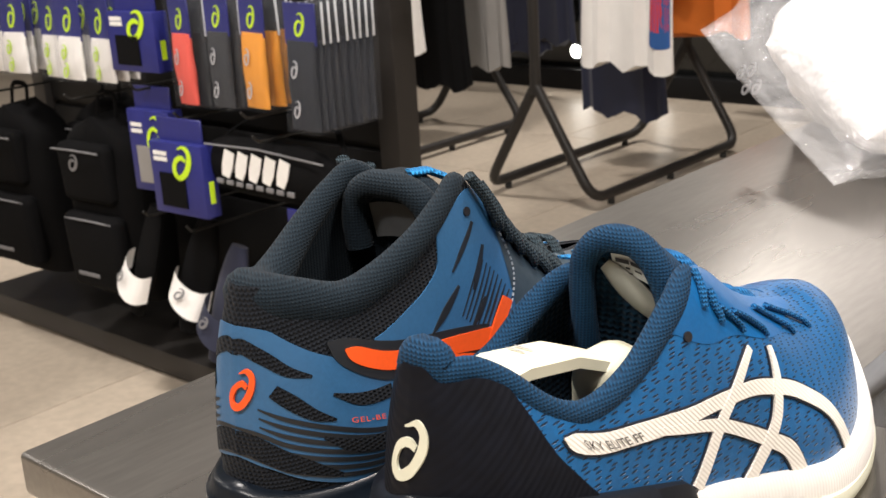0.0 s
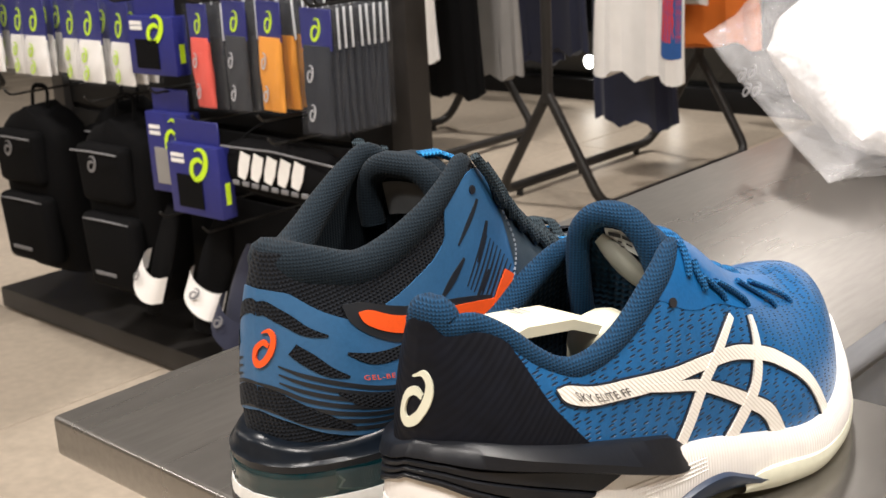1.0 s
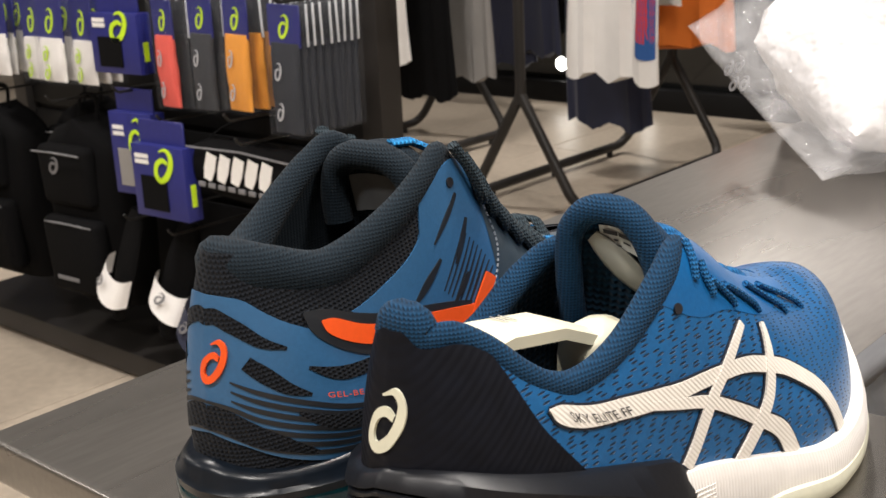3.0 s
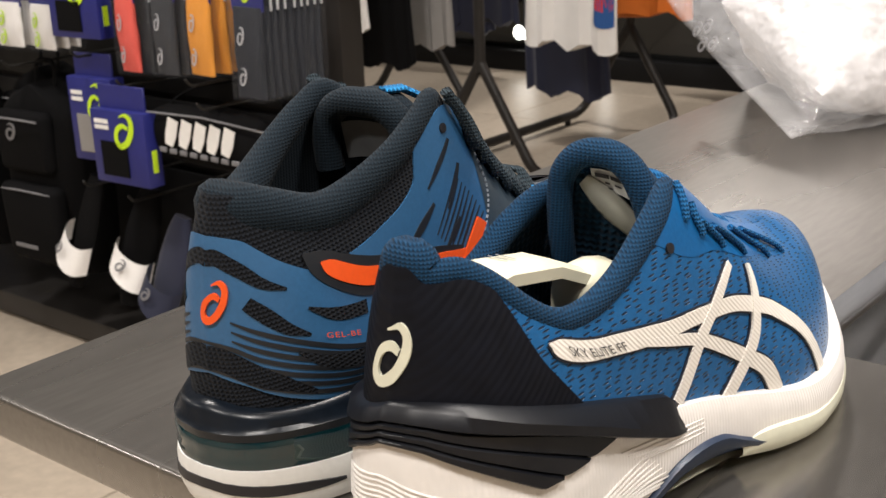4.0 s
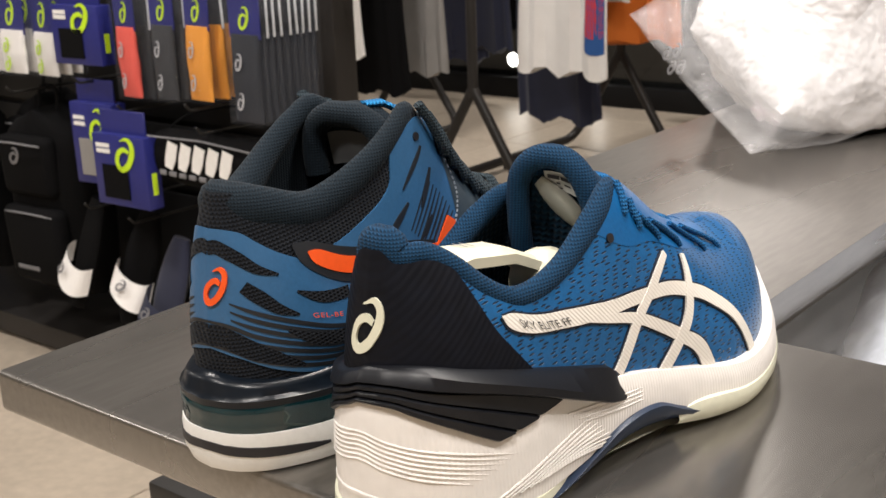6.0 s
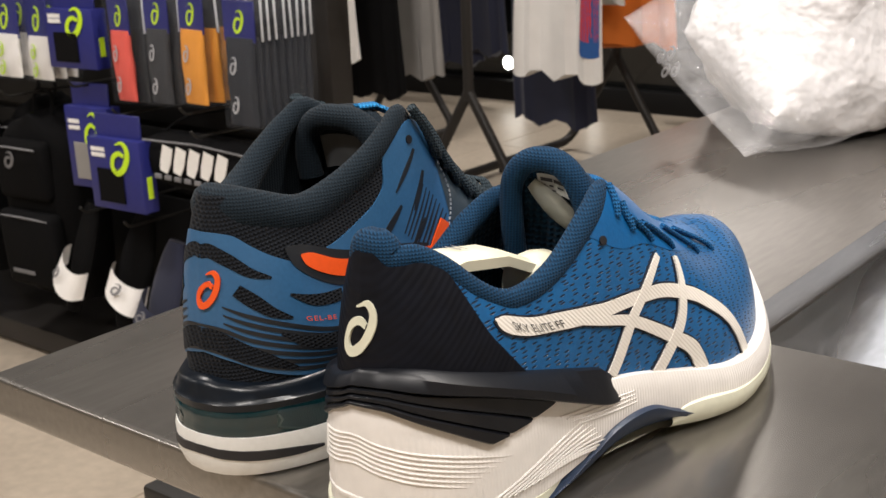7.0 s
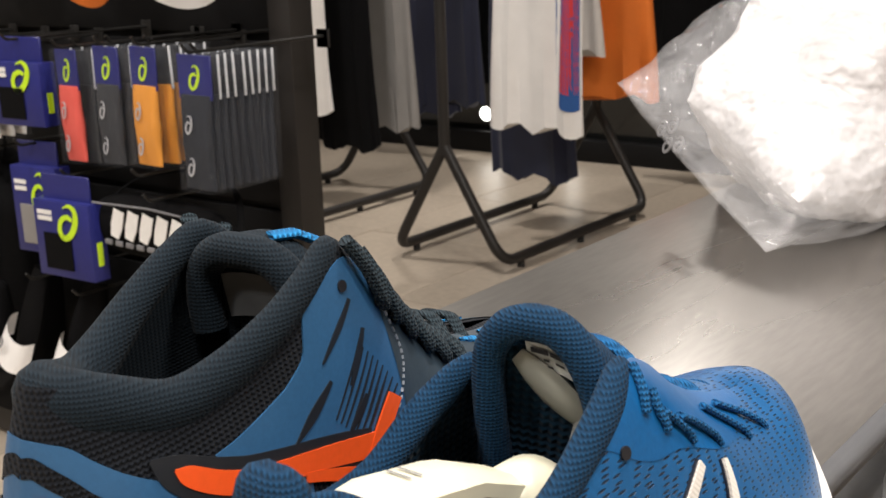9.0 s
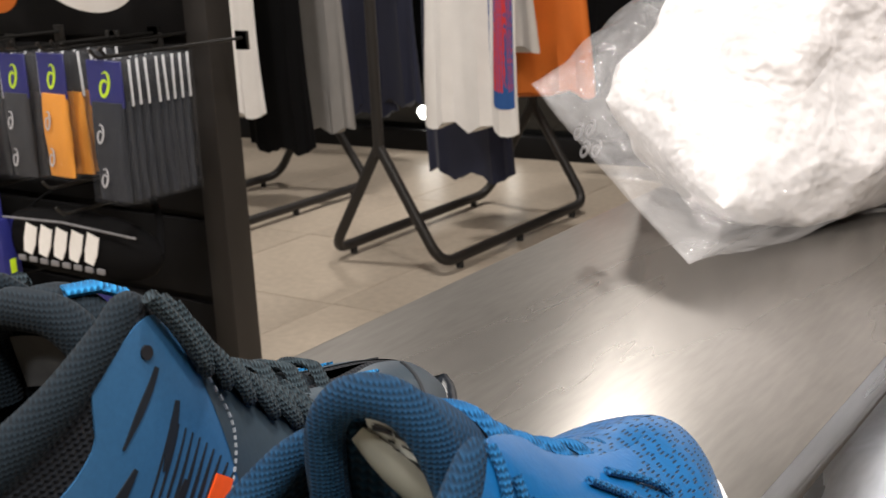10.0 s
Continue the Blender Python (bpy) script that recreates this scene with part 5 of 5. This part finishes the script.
def slipper(x, y, z, turn, sole, strap_mat, tilt=-14):
    root = holder("slide_sandal", pose(x, y, z, tilt, 10, turn), "slide sandal hanging toe down on the stand", "sandal", "sandals on the stand")
    rows = []
    for i in range(15):
        t = i / 14
        w = 0.041 * max(0.12, math.sin(math.pi * (0.06 + 0.88 * t))) ** 0.45
        rows.append([(w * math.copysign(abs(math.cos(q)) ** 0.7, math.cos(q)), 0.012 * math.sin(q), -0.24 * t) for q in (2 * math.pi * k / 16 for k in range(16))])
    part("sole", sheet(rows, True, True), sole, root)
    part("strap", sheet([[(0.046 * math.cos(q), -0.008 - 0.036 * math.sin(q) ** 0.7 * (1 - 0.25 * (z0 + 0.15) / 0.04), z0 * (1 + 0.12 * math.cos(q)) - 0.016 * math.sin(q)) for q in span(0, math.pi, 14)] for z0 in (-0.125, -0.14, -0.16, -0.178)]), strap_mat, root)
    one = part("sign", oval_mark(0.022, 0.024, 0.001), GREY_INK, root)
    one.matrix_basis = pose(0, -0.0545, -0.155)


def cap(x, y, z, mat, turn=0):
    root = holder("cap", pose(x, y, z, 18, 0, turn), "sports cap hanging brim down on the stand", "cap", "caps on the stand")
    rows = [[(0.078 * math.sin(p) * math.cos(q), 0.06 * math.cos(p) * -1 + 0.02, 0.085 * math.sin(p) * math.sin(q)) for q in span(0, 2 * math.pi, 24)] for p in span(0.05, math.pi / 2, 8)]
    part("crown", sheet(rows), mat, root)
    brim = [[(0.078 * math.sin(q) * r, 0.02 + 0.012 * math.cos(q) - 0.02 * (r - 1), -0.03 - 0.075 * math.cos(q) * r) for q in span(-1.1, 1.1, 14)] for r in (1.0, 1.35, 1.7)]
    brim += [[(p[0], p[1] + 0.004, p[2]) for p in r] for r in brim[::-1]]
    part("brim", sheet(brim, False), mat, root)


# ---- garment racks ----
def rack(x, y0, y1, half, turn=0.0, at=None, top=1.45):
    """A rack of dark tube: a forked frame at each end, rails on the floor and a bar above."""
    cy = (y0 + y1) / 2
    root = holder("garment_rack", pose(x, cy, FLOOR, 0, 0, turn), "dark tubular metal garment rack with forked ends", "clothes rack", "clothes racks")
    d = (y1 - y0) / 2
    fork = 0.36
    for sy in (-1, 1):
        y = sy * d
        part("post", tube([(0, y, fork - 0.01), (0, y, top)], 0.017, 12), GREY_METAL, root)
    for sx in (-1, 1):
        path = rounded([(0, -d, fork + 0.02), (sx * half, -d, 0.035), (sx * half, d, 0.035), (0, d, fork + 0.02)], 0.07, 6)
        part("floor_loop", tube(path, 0.0165, 12), GREY_METAL, root)
        for y in (-d + 0.1, 0, d - 0.1):
            part("foot", tube([(sx * half, y, 0.001), (sx * half, y, 0.022)], 0.012, 10), RUBBER, root)
    part("hanging_bar", tube([(0, -d - 0.05, top - 0.02), (0, d + 0.05, top - 0.02)], 0.013, 12), GREY_METAL, root)
    return root


def garment(x, y, z, w, h, mat, label, category, turn=0.0, deep=0.03, folds=5, flare=0.12, seed=0.0, trims=(), bar=None):
    """A garment hanging in folds from z down; trims: strips (from, to, x0, x1, material) of its front."""
    root = holder(category.replace(" ", "_"), pose(x, y, z, 0, 0, turn), label, category, "clothes on the racks")

    def form(t, q, out):
        ww = w / 2 * (0.86 + flare * t)
        amp = deep * (0.25 + 0.75 * t)
        c, s = math.cos(q), math.sin(q)
        px = ww * math.copysign(abs(c) ** 0.6, c)
        py = (deep * 0.7 + amp * 0.45 * math.sin(folds * px / w * 6.3 + seed + 1.4 * t)) * math.copysign(abs(s) ** 0.8, s)
        px += 0.05 * w * math.sin(3.1 * t + seed) * t
        pz = -h * t * (1 + 0.02 * math.sin(px * 40 + seed))
        return px * (1 + out), py * (1 + out * 6 + (0.06 if out else 0)), pz
    rows = [[form(i / 14, 2 * math.pi * k / 40, 0) for k in range(40)] for i in range(15)]
    part("body", sheet(rows, True, True), mat, root)
    for t0, t1, q0, q1, m in trims:
        part("panel", sheet([[form(t, q, 0.012) for q in span(q0, q1, 12)] for t in span(t0, t1, 12)]), m, root)
    if bar is not None:
        part("hanger", tube(rounded([(-w * 0.36, 0, -0.01), (0, 0, 0.06), (w * 0.36, 0, -0.01)], 0.03), 0.006, 8), DARK_METAL, root)
        part("hanger_hook", tube(rounded([(0, 0, 0.055), (0, 0, bar - 0.02), (0.018, 0, bar + 0.012), (0, 0, bar + 0.026), (-0.016, 0, bar + 0.012)], 0.012), 0.0022, 8), GREY_METAL, root)
    return root


WID, YF = 0.273, 0.242
ground = room()
# Added downlights, placed for shoe brightness and for reflections on the table.
for lx, ly, lp in ((0.45, 0.75, 34), (0.9, -0.9, 44), (1.9, 0.5, 34), (-0.5, -1.6, 34), (-1.5, 0.2, 36), (-2.3, 2.3, 32), (-1.9, 4.1, 34), (-7.6, 0.3, 44), (-4.4, -1.8, 40)):
    added_ceiling_lamp(lx, ly, lp * LIGHT)
steel_table()
low_shoe()
shoe_keeper()
high_shoe()
wrapped_goods()
spare_bag()
stand()
coral = pack_kind(0.062, 0.195, CORAL, "coral red sock pack with a blue header card")
coal = pack_kind(0.064, 0.20, CHARCOAL, "charcoal sock pack with a blue header card")
amber = pack_kind(0.068, 0.195, AMBER, "amber sock pack with a blue header card")
SLATE = material("slate_knit", (0.012, 0.015, 0.023), 0.8, vary=0.3, fine=500, bump=0.3)
slate = pack_kind(0.076, 0.215, SLATE, "dark slate sock pack with a blue header card")
coal2 = pack_kind(0.064, 0.20, CHARCOAL, "charcoal sock pack hanging behind another pack", front=False)
amber2 = pack_kind(0.068, 0.195, AMBER, "amber sock pack hanging behind another pack", front=False)
slate2 = pack_kind(0.076, 0.215, SLATE, "dark slate sock pack hanging behind another pack", front=False)
pale = pack_kind(0.085, 0.17, WHITE_CLOTH, "white ankle sock pack with a lime sign", pale=True, head=0.09)
stack(coral, -1.363, 0.054, 1)
stack(coal2, -1.353, 0.054, 4, y0=1.134)
stack(coal, -1.248, 0.062, 1)
stack(coal2, -1.248, 0.062, 3, y0=1.13)
stack(pale, -1.24, 0.05, 1, y0=1.22)
stack(amber, -1.149, 0.064, 1)
stack(amber2, -1.149, 0.064, 4, y0=1.13)
stack(slate, -1.03, 0.055, 1)
stack(slate2, -1.032, 0.055, 8, step=0.0165, y0=1.125)
for i, px in enumerate((-2.16, -2.075, -1.97, -1.85, -1.745, -1.665)):
    stack(pale, px, 0.05 - 0.004 * (i % 2), 3, step=0.03, y0=1.11 + 0.02 * (i % 2))
for kind in (coral, coal, amber, slate, pale, coal2, amber2, slate2):
    drop(kind)
boxed_card(-1.51, 1.115, 0.072, 0.14, 0.16, 4, BLACK)
boxed_card(-1.507, 1.125, -0.12, 0.125, 0.21, 5)
boxed_card(-1.374, 1.085, -0.165, 0.15, 0.185, 3, BLACK)
for hx, hz in ((-1.51, 0.068), (-1.507, -0.123), (-1.374, -0.168), (-1.175, -0.15), (-2.09, -0.17), (-1.75, -0.16), (-1.15, -0.19), (-1.52, -0.38), (-1.38, -0.39)):
    hook(hx, hz)
pouch()
backpack(-2.09, 1.16, -0.20, 0.25, 0.40)
backpack(-1.75, 1.17, -0.20, 0.24, 0.41)
backpack(-1.93, 1.3, -0.20, 0.22, 0.40)
slipper(-1.545, 1.13, -0.37, -12, BLACK, WHITE_CLOTH)
slipper(-1.43, 1.17, -0.39, 14, BLACK, WHITE_CLOTH)
slipper(-1.30, 1.14, -0.42, 0, NAVY, NAVY)
slipper(-1.20, 1.2, -0.42, 8, NAVY, GREY_CLOTH)
boxed_card(-1.07, 1.11, -0.31, 0.10, 0.16, 0, BLACK)
cap(-1.16, 1.16, 0.26, WHITE_CLOTH, 8)
cap(-1.44, 1.16, 0.26, ORANGE_CLOTH, -6)
cap(-1.75, 1.16, 0.28, NAVY, 0)
cap(-2.05, 1.16, 0.28, WHITE_CLOTH, 0)

rack(-1.785, 2.72, 3.63, 0.207)
TOPZ = FLOOR + 1.43
for gy, gm, gz, gh, gw, gl, gc, gt in (
        (3.0, WHITE_CLOTH, 0.45, 0.83, 0.40, "white shirt with red and blue print on a hanger", "shirt", ((0.40, 0.90, -1.25, -0.35, COBALT), (0.46, 0.84, -1.15, -0.42, RED))),
        (3.2, NAVY, 0.33, 0.91, 0.36, "navy training trousers on a hanger", "trousers", ()),
        (3.32, WHITE_CLOTH, 0.45, 0.62, 0.44, "white training shirt on a hanger", "shirt", ()),
        (3.42, ORANGE_CLOTH, 0.45, 0.78, 0.46, "orange training shirt on a hanger", "shirt", ()),
        (3.54, BLACK, 0.45, 0.74, 0.46, "black training shirt on a hanger", "shirt", ())):
    garment({3.0: -1.62, 3.42: -1.68}.get(gy, -1.785) + random.uniform(-0.01, 0.01), gy, gz, gw, gh, gm, gl, gc, random.uniform(-10, 10), seed=gy * 7, trims=gt, bar=TOPZ - gz)

rack(-2.78, 2.72, 3.6, 0.24)
for gy, gm, gz, gh, gw, gl, gc, gt in (
        (3.1, WHITE_CLOTH, 0.40, 0.80, 0.36, "white training shirt on a hanger", "shirt", ()),
        (3.28, BLACK, 0.35, 0.91, 0.32, "black trousers with a pale teal stripe on a hanger", "trousers", ((0.05, 0.8, -2.1, -1.75, TEAL_CLOTH),)),
        (3.46, GREY_CLOTH, 0.35, 0.86, 0.34, "grey trousers on a hanger", "trousers", ())):
    garment({3.28: -2.7, 3.46: -2.66}.get(gy, -2.78) + random.uniform(-0.01, 0.01), gy, gz, gw, gh, gm, gl, gc, random.uniform(-8, 8), seed=gy * 5, trims=gt, bar=TOPZ - gz)

rail = holder("wall_rail", pose(-2.8, 4.46, TOPZ), "dark wall rail with arms on the glass front", "rail")
part("bar", tube([(-1.2, -0.24, 0), (1.4, -0.24, 0)], 0.012, 10), GREY_METAL, rail)
for ax in (-1.1, 0.0, 1.3):
    part("arm", tube([(ax, -0.24, 0), (ax, 0.008, 0)], 0.01, 8), GREY_METAL, rail)
for gx, gm, gh in ((-3.22, NAVY, 1.0), (-3.05, NAVY, 1.03), (-2.88, NAVY, 0.97), (-1.72, BLACK, 0.9), (-1.58, BLACK, 0.96)):
    garment(gx, 4.22, 0.45, 0.40, gh, gm, "dark training jacket on a hanger", "jacket", random.uniform(-12, 12), seed=gx * 3, bar=TOPZ - 0.45)

rack(-6.72, 2.35, 3.55, 0.22, 90)
for gx, gm, gl in ((-7.15, LIME_CLOTH, "yellow green shirt on a hanger"), (-6.95, LIME_CLOTH, "yellow green shirt on a hanger"), (-6.75, LIME_CLOTH, "yellow green shirt on a hanger"),
                   (-6.56, ORANGE_CLOTH, "orange shirt on a hanger"), (-6.4, COBALT, "blue shirt on a hanger"), (-6.22, COBALT, "blue shirt on a hanger")):
    garment(gx, 2.95, 0.44, 0.46, 0.84, gm, gl, "shirt", 70 + random.uniform(-8, 8), seed=gx * 5, bar=TOPZ - 0.44)

rack(-1.70, -0.40, 0.55, 0.207)
for gy, gm in ((0.44, WHITE_CLOTH), (0.3, WHITE_CLOTH), (0.15, GREY_CLOTH)):
    garment(-1.70, gy, 0.36, 0.44, 0.72, gm, "pale training shirt on a hanger", "shirt", random.uniform(-6, 6), seed=gy * 15, bar=TOPZ - 0.36)

# Lamp reflections in the dark glass front, added as small glowing discs.
for px_, pz_ in ((-2.394, -0.617), (-2.875, -0.603), (-2.82, -0.615)):
    root = holder("puck_light", pose(px_, 4.465, pz_), "small glowing disc for a lamp reflected in the glass front", "lamp", "small lamps on the glass front")
    part("lens", sheet([[(r * math.cos(w), -d_, r * math.sin(w)) for r, d_ in ((0.001, 0.012), (0.02, 0.011), (0.032, 0.004))] for w in span(0, 2 * math.pi, 20)]), REFLECTED_GLOW, root)
    part("rim", sheet([[(r * math.cos(w), -d_, r * math.sin(w)) for r, d_ in ((0.032, 0.001), (0.036, 0.006), (0.040, 0.001))] for w in span(0, 2 * math.pi, 20)]), DARK_METAL, root)

floor_tiles(ground)
